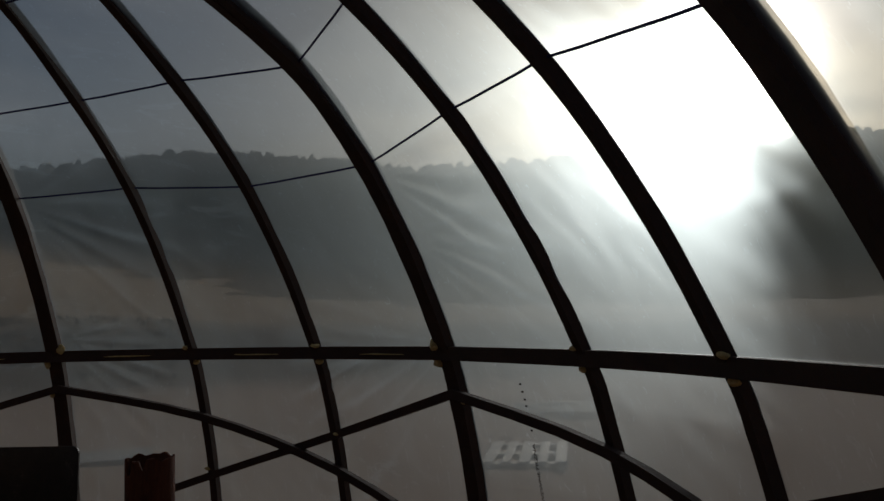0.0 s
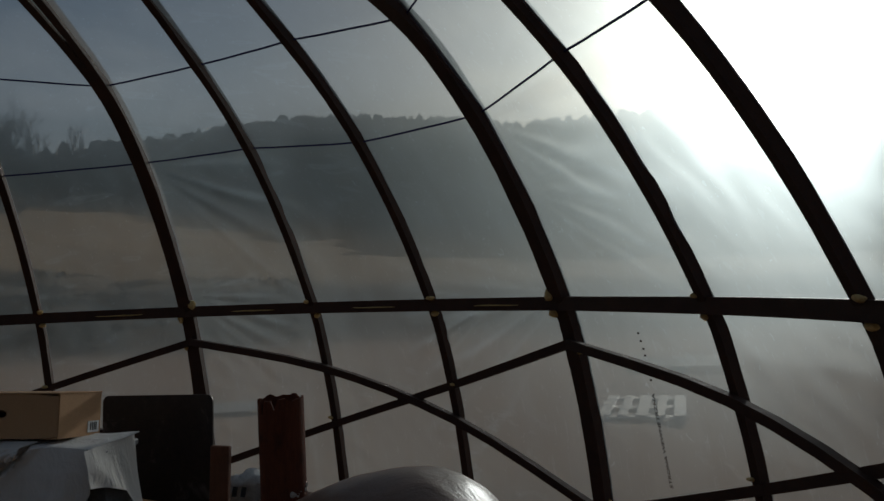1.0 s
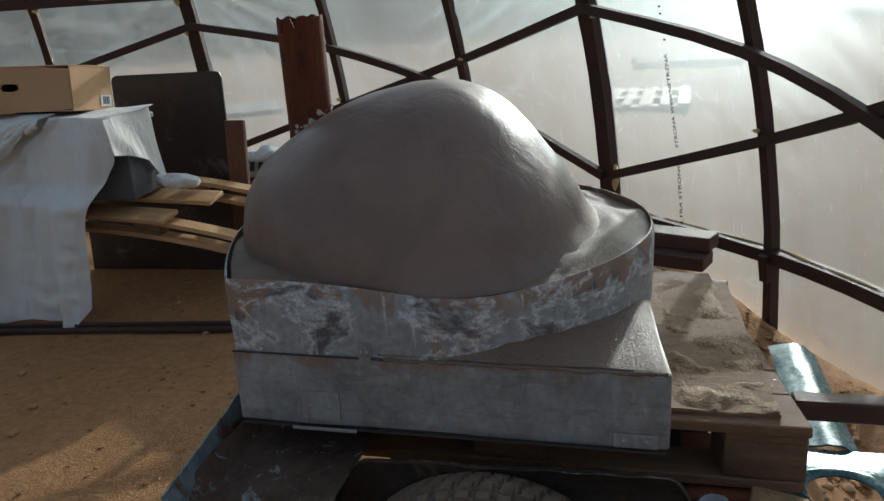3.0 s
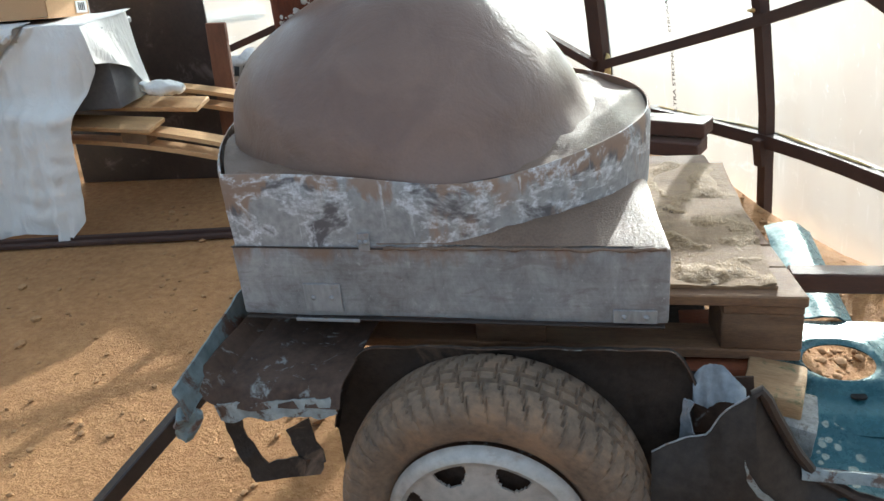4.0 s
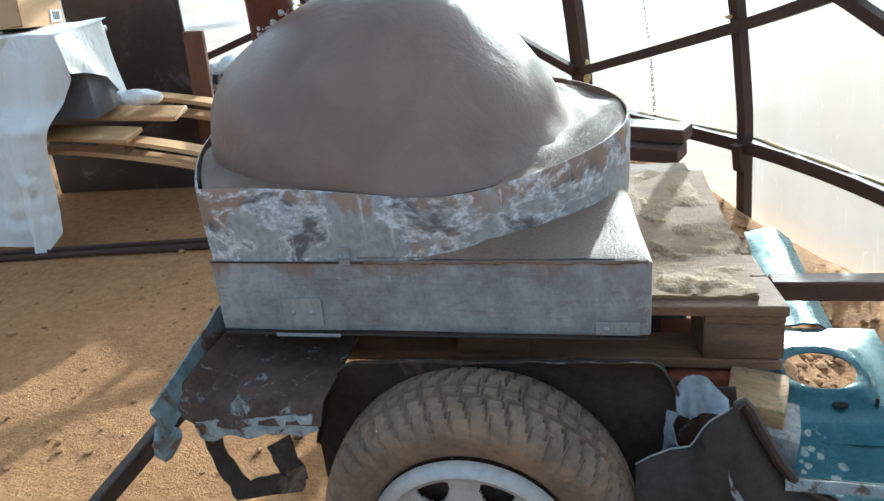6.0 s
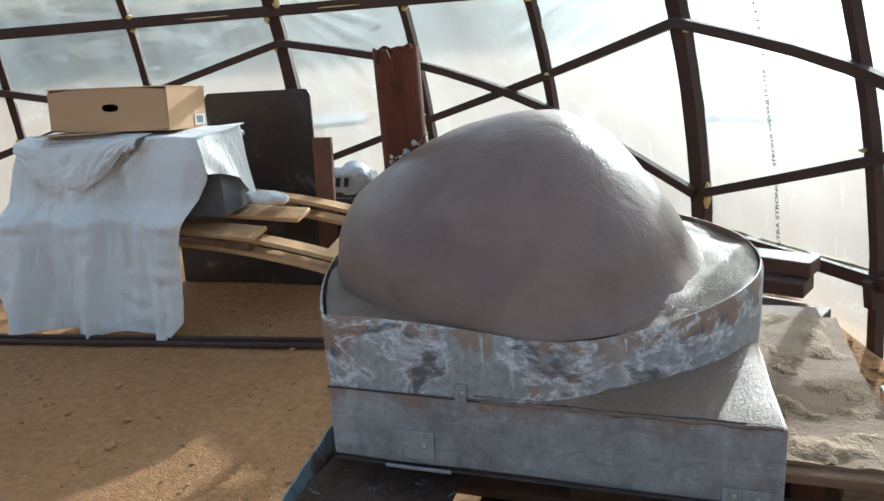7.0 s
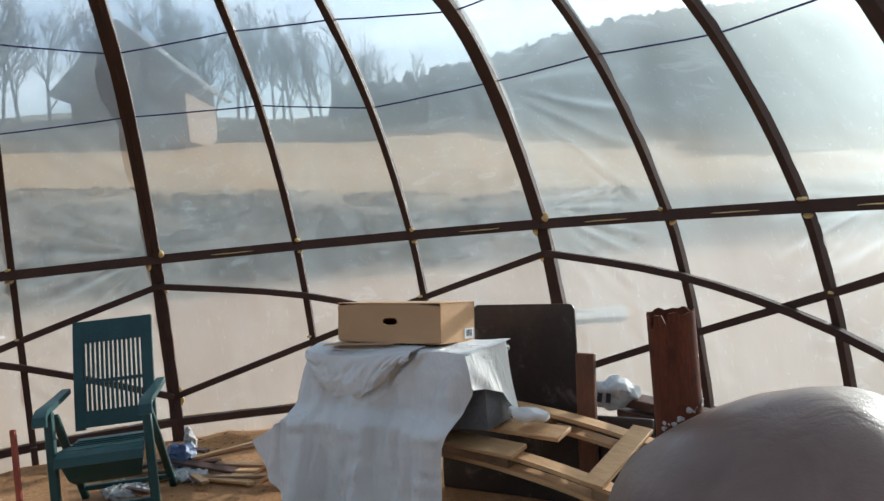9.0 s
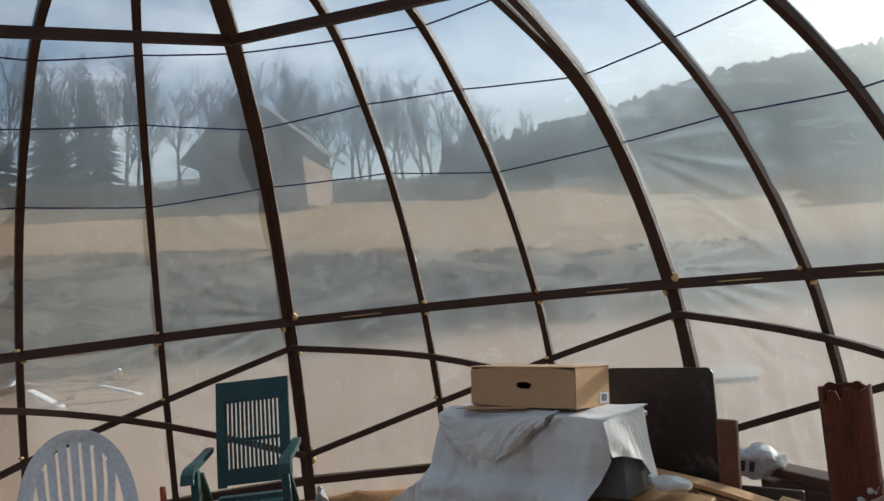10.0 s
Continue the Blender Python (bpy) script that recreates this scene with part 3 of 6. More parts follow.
# cords tied from rib to rib, at slightly uneven heights
for z0, seed in ((2.30, 1), (2.69, 2), (2.98, 3)):
    rng = random.Random(seed)
    hs = {k: z0 + rng.uniform(-0.02, 0.02) for k in range(-12, 12)}
    if seed == 1:
        hs.update({-3: 2.31, -2: 2.27, -1: 2.34, 0: 2.33, 1: 2.24, 2: 2.287, 3: 2.294, 4: 2.244, 5: 2.27, 6: 2.33, 7: 2.33, 8: 2.25})
    if seed == 2:
        hs.update({-3: 2.697, -2: 2.71, -1: 2.67, 0: 2.71, 1: 2.70, 2: 2.65, 3: 2.66, 4: 2.67, 5: 2.645})
    for k in range(-12, 12):
        a, b = rib_point(k, hs[k], 0.02), rib_point(k + 1, hs[(k + 13) % 24 - 12], 0.02)
        mid = (a + b) / 2 - Vector((0, 0, 0.003))
        part("cord", local(tube([a, a.lerp(mid, 0.5) - Vector((0, 0, 0.002)), mid, b.lerp(mid, 0.5) - Vector((0, 0, 0.002)), b], 0.0048, 6)), ROPE, greenhouse)


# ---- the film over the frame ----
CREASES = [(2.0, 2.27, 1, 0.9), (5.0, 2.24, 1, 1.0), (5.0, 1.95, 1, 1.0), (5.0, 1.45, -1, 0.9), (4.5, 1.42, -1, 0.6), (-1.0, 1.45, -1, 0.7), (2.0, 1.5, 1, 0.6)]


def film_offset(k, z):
    """How far the film stands off the frame, and how brightly its creases are painted: slack, ripples and fans of
    creases from tight knots.
    """
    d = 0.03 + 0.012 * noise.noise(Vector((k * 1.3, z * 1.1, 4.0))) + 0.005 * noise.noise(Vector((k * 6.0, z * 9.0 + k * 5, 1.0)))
    glow = 0.0
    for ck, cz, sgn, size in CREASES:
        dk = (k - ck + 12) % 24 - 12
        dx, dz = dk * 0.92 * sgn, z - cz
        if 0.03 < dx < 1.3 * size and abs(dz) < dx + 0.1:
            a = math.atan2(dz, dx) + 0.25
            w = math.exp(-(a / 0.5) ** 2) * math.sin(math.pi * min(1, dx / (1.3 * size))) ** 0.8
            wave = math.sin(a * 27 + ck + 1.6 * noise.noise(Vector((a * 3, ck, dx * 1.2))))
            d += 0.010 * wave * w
            # brightness painted on the crests of the fan
            glow += max(0.0, wave) ** 4 * w * (0.55 + 0.6 * noise.noise(Vector((a * 9, dx * 2, ck))))
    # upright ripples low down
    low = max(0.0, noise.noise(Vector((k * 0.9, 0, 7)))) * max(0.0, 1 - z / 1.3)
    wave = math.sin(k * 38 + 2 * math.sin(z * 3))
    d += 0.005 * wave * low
    # ripple crests painted brighter too
    glow += 1.1 * max(0.0, wave) ** 4 * low
    return d, max(0.0, glow)


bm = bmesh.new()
glow_layer = bm.verts.layers.float.new("crease_glow")
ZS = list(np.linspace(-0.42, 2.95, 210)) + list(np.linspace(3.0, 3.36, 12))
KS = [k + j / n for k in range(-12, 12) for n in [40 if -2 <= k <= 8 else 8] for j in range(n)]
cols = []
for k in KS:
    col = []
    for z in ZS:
        d, glow = film_offset(k, z) if z < 3.3 else (0.03, 0.0)
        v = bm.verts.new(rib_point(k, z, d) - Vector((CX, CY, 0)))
        v[glow_layer] = glow
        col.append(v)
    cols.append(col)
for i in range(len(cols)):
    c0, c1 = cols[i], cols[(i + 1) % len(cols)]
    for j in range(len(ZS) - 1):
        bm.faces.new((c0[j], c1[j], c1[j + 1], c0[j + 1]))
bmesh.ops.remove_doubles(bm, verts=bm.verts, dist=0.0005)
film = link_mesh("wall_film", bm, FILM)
film.location = (CX, CY, 0)
film.visible_shadow = True
tagged(film, "clear hazy plastic film stretched over the greenhouse frame", "film", kind="structure")


# ---- ground, one sheet from the floor to the hills ----
YAWS = [-40, -13, 1, 9, 17, 25, 30, 36, 40, 48, 60, 73, 90]
BANK = [-1.0, -1.0, -0.9, -0.7, -0.5, -0.2, 0.1, 0.5, 0.9, 1.8, 3.0, 3.8, 3.8]
FIELD = [1.0, 1.0, 1.2, 1.4, 1.8, 2.9, 3.7, 4.8, 5.2, 5.9, 6.6, 7.3, 7.3]
CREST = [10.0, 9.6, 9.5, 9.2, 10.2, 10.2, 9.1, 8.3, 7.0, 7.0, 8.0, 8.4, 8.4]


def ground_z(x, y):
    yaw = math.degrees(math.atan2(-x, y))
    if yaw < -40:
        yaw = -40 if yaw > -115 else 90
    yaw = min(yaw, 90)
    r = math.hypot(x, y)
    e = [math.tan(radians(interp(yaw, YAWS, c))) for c in (BANK, FIELD, CREST)]
    z = interp(r, [21, 30, 68, 240, 2500], [0.0, 1.6 + 30 * e[0], 1.6 + 68 * e[1], 1.6 + 240 * e[2], 1.6 + 240 * e[2]])
    inside = math.hypot(x - CX, y - CY)
    z += 0.05 * noise.noise(Vector((x * 0.25, y * 0.25, 0))) * min(1, max(0, inside - 3.9)) * min(4, 1 + r / 25)
    z += 0.006 * noise.noise(Vector((x * 3, y * 3, 2))) + 0.005 * noise.noise(Vector((x * 11, y * 11, 5)))
    # the floor falls away towards the sunny side
    fall = max(0.0, min(1.0, (x + 0.1) / 0.7)) * max(0.0, min(1.0, (inside - 2.75) / 0.6)) * max(0.0, 1 - r / 15)
    z -= 0.25 * fall * fall * (3 - 2 * fall)
    # a low berm of loose earth along the foot of the film
    berm = math.exp(-((inside - 3.66) / 0.16) ** 2)
    z += berm * (0.055 + 0.035 * noise.noise(Vector((x * 4, y * 4, 9))) + 0.02 * noise.noise(Vector((x * 15, y * 15, 3))))
    if r > 80:
        z += min(1, (r - 80) / 60) * 2.0 * noise.noise(Vector((x * 0.05, y * 0.05, 0)))
    return z


bm = bmesh.new()
RS = list(np.linspace(0.0, 7.5, 90)[1:]) + list(np.geomspace(7.8, 60, 40)) + list(np.geomspace(64, 2500, 34))
N = 260
centre = bm.verts.new((0, 0, ground_z(0, 0)))
rings = [[bm.verts.new((r * math.cos(6.283185 * j / N), r * math.sin(6.283185 * j / N), ground_z(r * math.cos(6.283185 * j / N), r * math.sin(6.283185 * j / N)))) for j in range(N)] for r in RS]
for j in range(N):
    bm.faces.new((centre, rings[0][j], rings[0][(j + 1) % N]))
for r0, r1 in zip(rings, rings[1:]):
    for j in range(N):
        bm.faces.new((r0[j], r1[j], r1[(j + 1) % N], r0[(j + 1) % N]))
tagged(link_mesh("ground", bm, GROUND), "bare reddish earth floor running out to gravel, dry field and hills", "ground", kind="structure")


# ---- the clay oven ----
OX, OY, OR = -0.388, 1.628, 0.398      # centre and radius of the round end
SKEW = 0.114     # the tray is pushed out of square: its sides run off as they go back
def u_plan(n_arc=28, left=-0.752, grow=0.0):
    """The plan of the sheet wall: straight lengths from the front corner, a round end, a bowed closing side."""
    r = OR + grow
    pts = [(left + (OX - left) * i / 8, OY - r) for i in range(8)]
    pts += [(OX + r * math.sin(math.pi * i / n_arc), OY - r * math.cos(math.pi * i / n_arc)) for i in range(n_arc + 1)]
    pts += [(OX + (left - OX) * (i + 1) / 8, OY + r) for i in range(8)]
    pts += [(left - (0.150 + grow) * math.sin(math.pi * i / 16), OY + r - 2 * r * i / 16) for i in range(1, 16)]
    return pts


def rim_z(x, y):
    """The sheet's upper edge sags along the front."""
    return 0.852 - (0.028 * math.exp(-((x + 0.30) / 0.18) ** 2) if y < OY else 0.0)


oven = thing("clay_oven", "domed clay oven drying in a galvanised sheet tray", "oven", pose(OX, OY, 0.55))
oinv = oven.matrix_basis.inverted()
def olocal(bm):
    bmesh.ops.transform(bm, matrix=oinv, verts=bm.verts)
    return bm


# square base tray
bm = box((0.806, 0.83, 0.146), pose(-0.359, 1.640, 0.637), 0.006, seg=2)
bmesh.ops.subdivide_edges(bm, edges=bm.edges, cuts=5, use_grid_fill=True)
for v in bm.verts:
    v.co.x -= SKEW * (v.co.y - 1.225)
part("base_tray", olocal(rough_up(bm, 0.004, 6)), TRAYZINC, oven, "dented galvanised sheet base")
# upright sheet wall
bm = bmesh.new()
plan = u_plan()
cols = []
for i, (x, y) in enumerate(plan):
    n0, n1 = plan[i - 1], plan[(i + 1) % len(plan)]
    d = Vector((n1[0] - n0[0], n1[1] - n0[1], 0)).normalized()
    rz = rim_z(x, y)
    o = Vector((d.y, -d.x, 0))
    w = 0.004 * noise.noise(Vector((x * 5, y * 5, 0)))
    cols.append([bm.verts.new(Vector((x, y, z)) + o * (w + s)) for z, s in ((0.70, 0), (0.78, 0.003), (rz - 0.012, 0.003), (rz + w, -0.001), (rz + w, -0.0035), (rz - 0.012, 0), (0.78, -0.001), (0.70, -0.003))])
for c0, c1 in zip(cols, cols[1:] + cols[:1]):
    for j in range(7):
        bm.faces.new((c0[j], c1[j], c1[j + 1], c0[j + 1]))
bmesh.ops.recalc_face_normals(bm, faces=bm.faces)
part("sheet_wall", olocal(bm), STAINED, oven, "mortar-stained galvanised sheet wall")
# mortar fill inside the sheet and the wet wedge on the base
bm = bmesh.new()
inner = u_plan(grow=-0.006, left=-0.746)
mid = Vector((-0.45, OY, 0.86))
rings = []
for f in np.linspace(0, 0.6, 22):
    rings.append([bm.verts.new((x + (mid.x - x) * f, y + (mid.y - y) * f, rim_z(x, y) - 0.012 + 0.05 * f + 0.012 * noise.noise(Vector((x * 9 + f * 5, y * 9, f * 4))) + 0.006 * noise.noise(Vector((x * 30, y * 30, f * 20))))) for x, y in inner])
for r0, r1 in zip(rings, rings[1:]):
    for j in range(len(r0)):
        k = (j + 1) % len(r0)
        bm.faces.new((r0[j], r0[k], r1[k], r1[j]))
bmesh.ops.recalc_face_normals(bm, faces=bm.faces)
part("mortar_bed", olocal(bm), WETCLAY, oven, "wet lumpy mortar bed")
bm = bmesh.new()
nx, ny = 26, 26
grid = [[bm.verts.new((-0.47 + 0.508 * i / nx, 1.228 + 0.81 * j / ny, 0)) for j in range(ny + 1)] for i in range(nx + 1)]
for col in grid:
    for v in col:
        d = math.hypot(v.co.x - SKEW * (v.co.y - 1.228) - OX, v.co.y - OY) - OR if v.co.x > OX else abs(v.co.y - OY) - OR
        edge = min(0.040 - v.co.x, v.co.y - 1.228)
        v.co.z = 0.709 + 0.030 * math.exp(-max(0, d) / 0.06) * min(1, edge / 0.03 + 0.1) + 0.004 * noise.noise(v.co * 14) + 0.003
        v.co.x -= SKEW * (v.co.y - 1.228)
for i in range(nx):
    for j in range(ny):
        bm.faces.new((grid[i][j], grid[i + 1][j], grid[i + 1][j + 1], grid[i][j + 1]))
part("mortar_wedge", olocal(bm), WETCLAY, oven, "wet mortar smeared on the tray corner")
# the dome itself
DOME_H = [0.0, 0.13, 0.27, 0.38, 0.53, 0.68, 0.79, 0.90]
DOME_STEEP = [1.0, 0.997, 0.988, 0.968, 0.895, 0.725, 0.580, 0.400]     # towards the chimney
DOME_SLACK = [1.0, 0.945, 0.880, 0.806, 0.695, 0.585, 0.490, 0.350]     # towards the round end
def dome_reach(h, table):
    """How far the shell reaches out at height h (0 to 1) of its radius."""
    if h > 0.9:
        return table[-1] * math.sqrt(max(0.0, 1 - h) / 0.1)
    return sum(interp(max(0.0, h + d), DOME_H, table) for d in (-0.05, -0.025, 0, 0.025, 0.05)) / 5 if h < 0.84 else interp(h, DOME_H, table)


def oven_dome(a, s):
    """A point of the shell; a round the plan, s from rim to crown."""
    ca, sa = math.cos(a), math.sin(a)
    c, zz = math.cos(s * math.pi / 2), math.sin(s * math.pi / 2)
    steep, slack = dome_reach(zz, DOME_STEEP), dome_reach(zz, DOME_SLACK)
    w = ca * ca
    side = 0.383 * 0.5 * (steep + slack)
    r = (0.335 * slack if ca > 0 else 0.438 * steep) * w + side * (1 - w)
    x, y, z = -0.44 + r * ca, OY + r * sa, 0.822 + 0.336 * zz
    wob = 0.007 * noise.noise(Vector((x * 4, y * 4, z * 4))) + 0.003 * noise.noise(Vector((x * 14, y * 14, z * 14)))
    foot = 0.034 * max(0.0, 1 - s / 0.13) ** 2 * max(0.0, ca) ** 0.5
    n = Vector((ca * c, sa * c, zz)).normalized()
    return Vector((x, y, z)) + n * wob + Vector((ca, sa, 0)) * foot
bm = bmesh.new()
NA, NS = 96, 40
rings = [[bm.verts.new(oven_dome(2 * math.pi * i / NA, s)) for i in range(NA)] for s in np.linspace(0, 0.985, NS)]
for r0, r1 in zip(rings, rings[1:]):
    for i in range(NA):
        bm.faces.new((r0[i], r0[(i + 1) % NA], r1[(i + 1) % NA], r1[i]))
bm.faces.new(rings[-1])
part("clay_dome", olocal(bm), CLAY, oven, "smooth damp grey-brown clay dome")
# chimney stub, a rusty pipe with a torn top
bm = bmesh.new()
px, py, pr = -0.752, 1.69, 0.051
n = 40
outer, innr = [], []
for i in range(n):
    a = 2 * math.pi * i / n
    top = 1.298 + 0.012 * noise.noise(Vector((math.cos(a) * 2, math.sin(a) * 2, 3))) - (0.035 if i in (26, 27) else 0) - (0.022 if i in (31,) else 0)
    outer.append([bm.verts.new((px + pr * math.cos(a), py + pr * math.sin(a), z)) for z in (0.95, 1.05, 1.15, 1.22, top)])
    innr.append([bm.verts.new((px + (pr - 0.004) * math.cos(a), py + (pr - 0.004) * math.sin(a), z)) for z in (0.95, 1.05, 1.15, 1.22, top)])
for i in range(n):
    o0, o1, i0, i1 = outer[i], outer[(i + 1) % n], innr[i], innr[(i + 1) % n]
    for j in range(4):
        bm.faces.new((o0[j], o1[j], o1[j + 1], o0[j + 1]))
        bm.faces.new((i0[j], i0[j + 1], i1[j + 1], i1[j]))
    bm.faces.new((o0[4], o1[4], i1[4], i0[4]))
PIPERUST = surface("dark_rusty_pipe", (0.070, 0.018, 0.009), (0.165, 0.047, 0.021), 7, (0.6, 0.9), 70, 0.5, 0.003, stretch=(2.5, 2.5, 0.5), spots=(0.045, 0.018, 0.012), spot_scale=6, spot_cut=(0.55, 0.66))
PIPERUST.node_tree.nodes["Principled BSDF"].inputs["Specular IOR Level"].default_value = 0.2
part("chimney_pipe", olocal(bm), PIPERUST, oven, "rusty brown pipe with a torn rim")

# ---- pallet under the oven ----
def make_pallet(name, label, m, size=(1.2, 0.8), boards=5, material=OLDWOOD, group="", skew=0.0):
    def piece(part_name, bm):
        for v in bm.verts:
            v.co.x -= skew * (v.co.y + size[1] / 2)
        part(part_name, bm, material, p)
    p = thing(name, label, "pallet", m, group)
    L, D = size
    for i in range(boards):
        y = -D / 2 + 0.05 + (D - 0.10) * i / (boards - 1)
        piece("deck_board", rough_up(box((L, 0.10 if i % 2 else 0.125, 0.022), pose(0, y, 0.133), 0.003), 0.002, 5, i))
    for i in range(3):
        x = (-1, 0, 1)[i] * (L / 2 - 0.0725)
        piece("cross_board", box((0.145, D, 0.022), pose(x, 0, 0.111), 0.003))
        for j in (-1, 0, 1):
            piece("block", rough_up(box((0.145, 0.10, 0.078), pose(x, j * (D / 2 - 0.05), 0.061), 0.004), 0.002, 7, i + j))
    for j in (-1, 0, 1):
        piece("bottom_board", box((L, 0.10, 0.022), pose(0, j * (D / 2 - 0.05), 0.011), 0.003))
    return p


PALLET_M = pose(0.290 - 0.55, 1.362 + 0.39, 0.411)
REDWOOD = surface("dark_red_brown_wood", (0.115, 0.050, 0.026), (0.30, 0.165, 0.085), 6, (0.6, 0.9), 80, 0.5, 0.004, stretch=(1, 6, 6), vary=0.2)
make_pallet("pallet", "worn wooden pallet under the clay oven", PALLET_M, (1.1, 0.78), 7, REDWOOD, skew=0.17)


# ---- the cut-off car under the pallet ----
def plate(outline, thick, subdiv=0, jitter=0.0, seed=1):
    """A sheet from its outline in space, with a thickness; its edge may be torn."""
    rng = random.Random(seed)
    pts = []
    for p, q in zip(outline, outline[1:] + outline[:1]):
        p, q = Vector(p), Vector(q)
        for i in range(subdiv + 1):
            v = p.lerp(q, i / (subdiv + 1))
            if jitter and i:
                v += Vector((rng.uniform(-1, 1), rng.uniform(-1, 1), rng.uniform(-1, 1))) * jitter
            pts.append(v)
    bm = bmesh.new()
    f = bm.faces.new([bm.verts.new(p) for p in pts])
    f.normal_update()
    n = f.normal.copy()
    got = bmesh.ops.extrude_face_region(bm, geom=[f])
    bmesh.ops.translate(bm, verts=[g for g in got["geom"] if isinstance(g, bmesh.types.BMVert)], vec=n * thick)
    bmesh.ops.triangulate(bm, faces=[f for f in bm.faces if len(f.verts) > 4])
    bmesh.ops.recalc_face_normals(bm, faces=bm.faces)
    return bm


def skin(fn, nu, nv, thick=0.003):
    """A thin curved sheet from fn(u, v), u and v in 0..1, thickened along its own normals."""
    bm = bmesh.new()
    top = [[bm.verts.new(fn(i / nu, j / nv)) for j in range(nv + 1)] for i in range(nu + 1)]
    for i in range(nu):
        for j in range(nv):
            bm.faces.new((top[i][j], top[i + 1][j], top[i + 1][j + 1], top[i][j + 1]))
    bm.normal_update()
    low = [[bm.verts.new(v.co - thick * v.normal) for v in col] for col in top]
    for i in range(nu):
        for j in range(nv):
            bm.faces.new((low[i][j], low[i][j + 1], low[i + 1][j + 1], low[i + 1][j]))
    edge = [(i, 0) for i in range(nu)] + [(nu, j) for j in range(nv)] + [(nu - i, nv) for i in range(nu)] + [(0, nv - j) for j in range(nv)]
    for (i, j), (k, l) in zip(edge, edge[1:] + edge[:1]):
        bm.faces.new((top[i][j], low[i][j], low[k][l], top[k][l]))
    bmesh.ops.remove_doubles(bm, verts=bm.verts, dist=0.00002)
    bmesh.ops.recalc_face_normals(bm, faces=bm.faces)
    return bm


car = thing("cut_car_body", "sawn-off car body with one wheel carrying the pallet", "car", pose(-0.25, 1.5, 0))
cinv = car.matrix_basis.inverted()
def clocal(bm):
    bmesh.ops.transform(bm, matrix=cinv, verts=bm.verts)
    return bm


# box added to carry the pallet; its black stands for the shaded void
part("floor_tub", clocal(rough_up(box((0.66, 0.70, 0.27), pose(-0.20, 1.66, 0.262), 0.02, seg=2), 0.006, 4)), BLACKPAINT, car, "black box filling the dark void under the pallet")
# wheel
WC = Vector((-0.268, 1.125, 0.232))
WM = Matrix.Translation(WC) @ Matrix.Rotation(radians(90), 4, "X")     # the wheel's axis along y, its face towards -y
wheel = new("wheel")
wheel.parent = car
wheel.matrix_basis = cinv @ WM @ Matrix.Diagonal((0.985, 0.985, 1, 1))
prof = [(0.190, 0.066), (0.205, 0.080), (0.230, 0.090), (0.252, 0.093), (0.268, 0.088), (0.279, 0.078), (0.286, 0.066), (0.291, 0.050), (0.294, 0.036), (0.2945, 0.033), (0.2945, 0.027), (0.295, 0.024), (0.296, 0.006), (0.2962, 0.003), (0.2962, -0.003),
        (0.296, -0.006), (0.295, -0.024), (0.294, -0.036), (0.291, -0.050), (0.286, -0.066), (0.279, -0.078), (0.268, -0.088), (0.252, -0.093), (0.205, -0.08)]
bm = bmesh.new()
NC, rings = 450, []
for ri, (r, h) in enumerate(prof):
    ring_v = []
    for c in range(NC):
        depth = 0.0
        if 3 <= ri <= 20:
            # lateral grooves in a V, and two narrow grooves round the middle
            if (c + int(round(abs(h) * 110))) % 9 == 0:
                depth = 0.010 if 4 <= ri <= 19 else 0.004
            if ri in (9, 10, 13, 14):
                depth = 0.009
        a = 6.283185 * c / NC
        rr = r - depth
        ring_v.append(bm.verts.new((rr * math.cos(a), rr * math.sin(a), h)))
    rings.append(ring_v)
for r0, r1 in zip(rings, rings[1:]):
    for c in range(NC):
        bm.faces.new((r0[c], r0[(c + 1) % NC], r1[(c + 1) % NC], r1[c]))
bmesh.ops.recalc_face_normals(bm, faces=bm.faces)
part("tyre", bm, RUBBER, wheel, "dusty brown treaded rubber tyre")
part("rim", lathe([(0.192, 0.068), (0.188, 0.05), (0.175, 0.045), (0.12, 0.055), (0.05, 0.05), (0.002, 0.05)], 64), RUSTYPAN, wheel, "dusty brown steel rim")
bm = bmesh.new()
NH = 240
RH = [0.002, 0.03, 0.06, 0.082, 0.100, 0.112, 0.120, 0.126, 0.133, 0.140, 0.147, 0.153, 0.158, 0.162, 0.168, 0.178, 0.185]
HH = [0.098, 0.0978, 0.097, 0.0955, 0.0945, 0.0928, 0.0915, 0.0905, 0.090, 0.089, 0.0885, 0.088, 0.088, 0.0885, 0.0912, 0.087, 0.074]
rv = [[bm.verts.new((r * math.cos(6.283185 * c / NH), r * math.sin(6.283185 * c / NH), h)) for c in range(NH)] for r, h in zip(RH, HH)]
faces = []
for i in range(len(RH) - 1):
    # eight windows close to the outer ring, widening outwards, with rounded corners
    half = 0.0 if i < 6 or i > 12 else (4.5, 6.5, 7.5, 8.0, 8.5, 8.5, 7.0)[i - 6]
    for c in range(NH):
        if abs(c % 30 + 0.5 - 15) >= half:
            faces.append(bm.faces.new((rv[i][c], rv[i][(c + 1) % NH], rv[i + 1][(c + 1) % NH], rv[i + 1][c])))
bm.normal_update()
bmesh.ops.solidify(bm, geom=faces, thickness=0.006)
bmesh.ops.delete(bm, geom=[v for v in bm.verts if not v.link_faces], context="VERTS")
bmesh.ops.recalc_face_normals(bm, faces=bm.faces)
part("hubcap", bm, HUBCAP, wheel, "dusty silver plastic hubcap with eight openings")

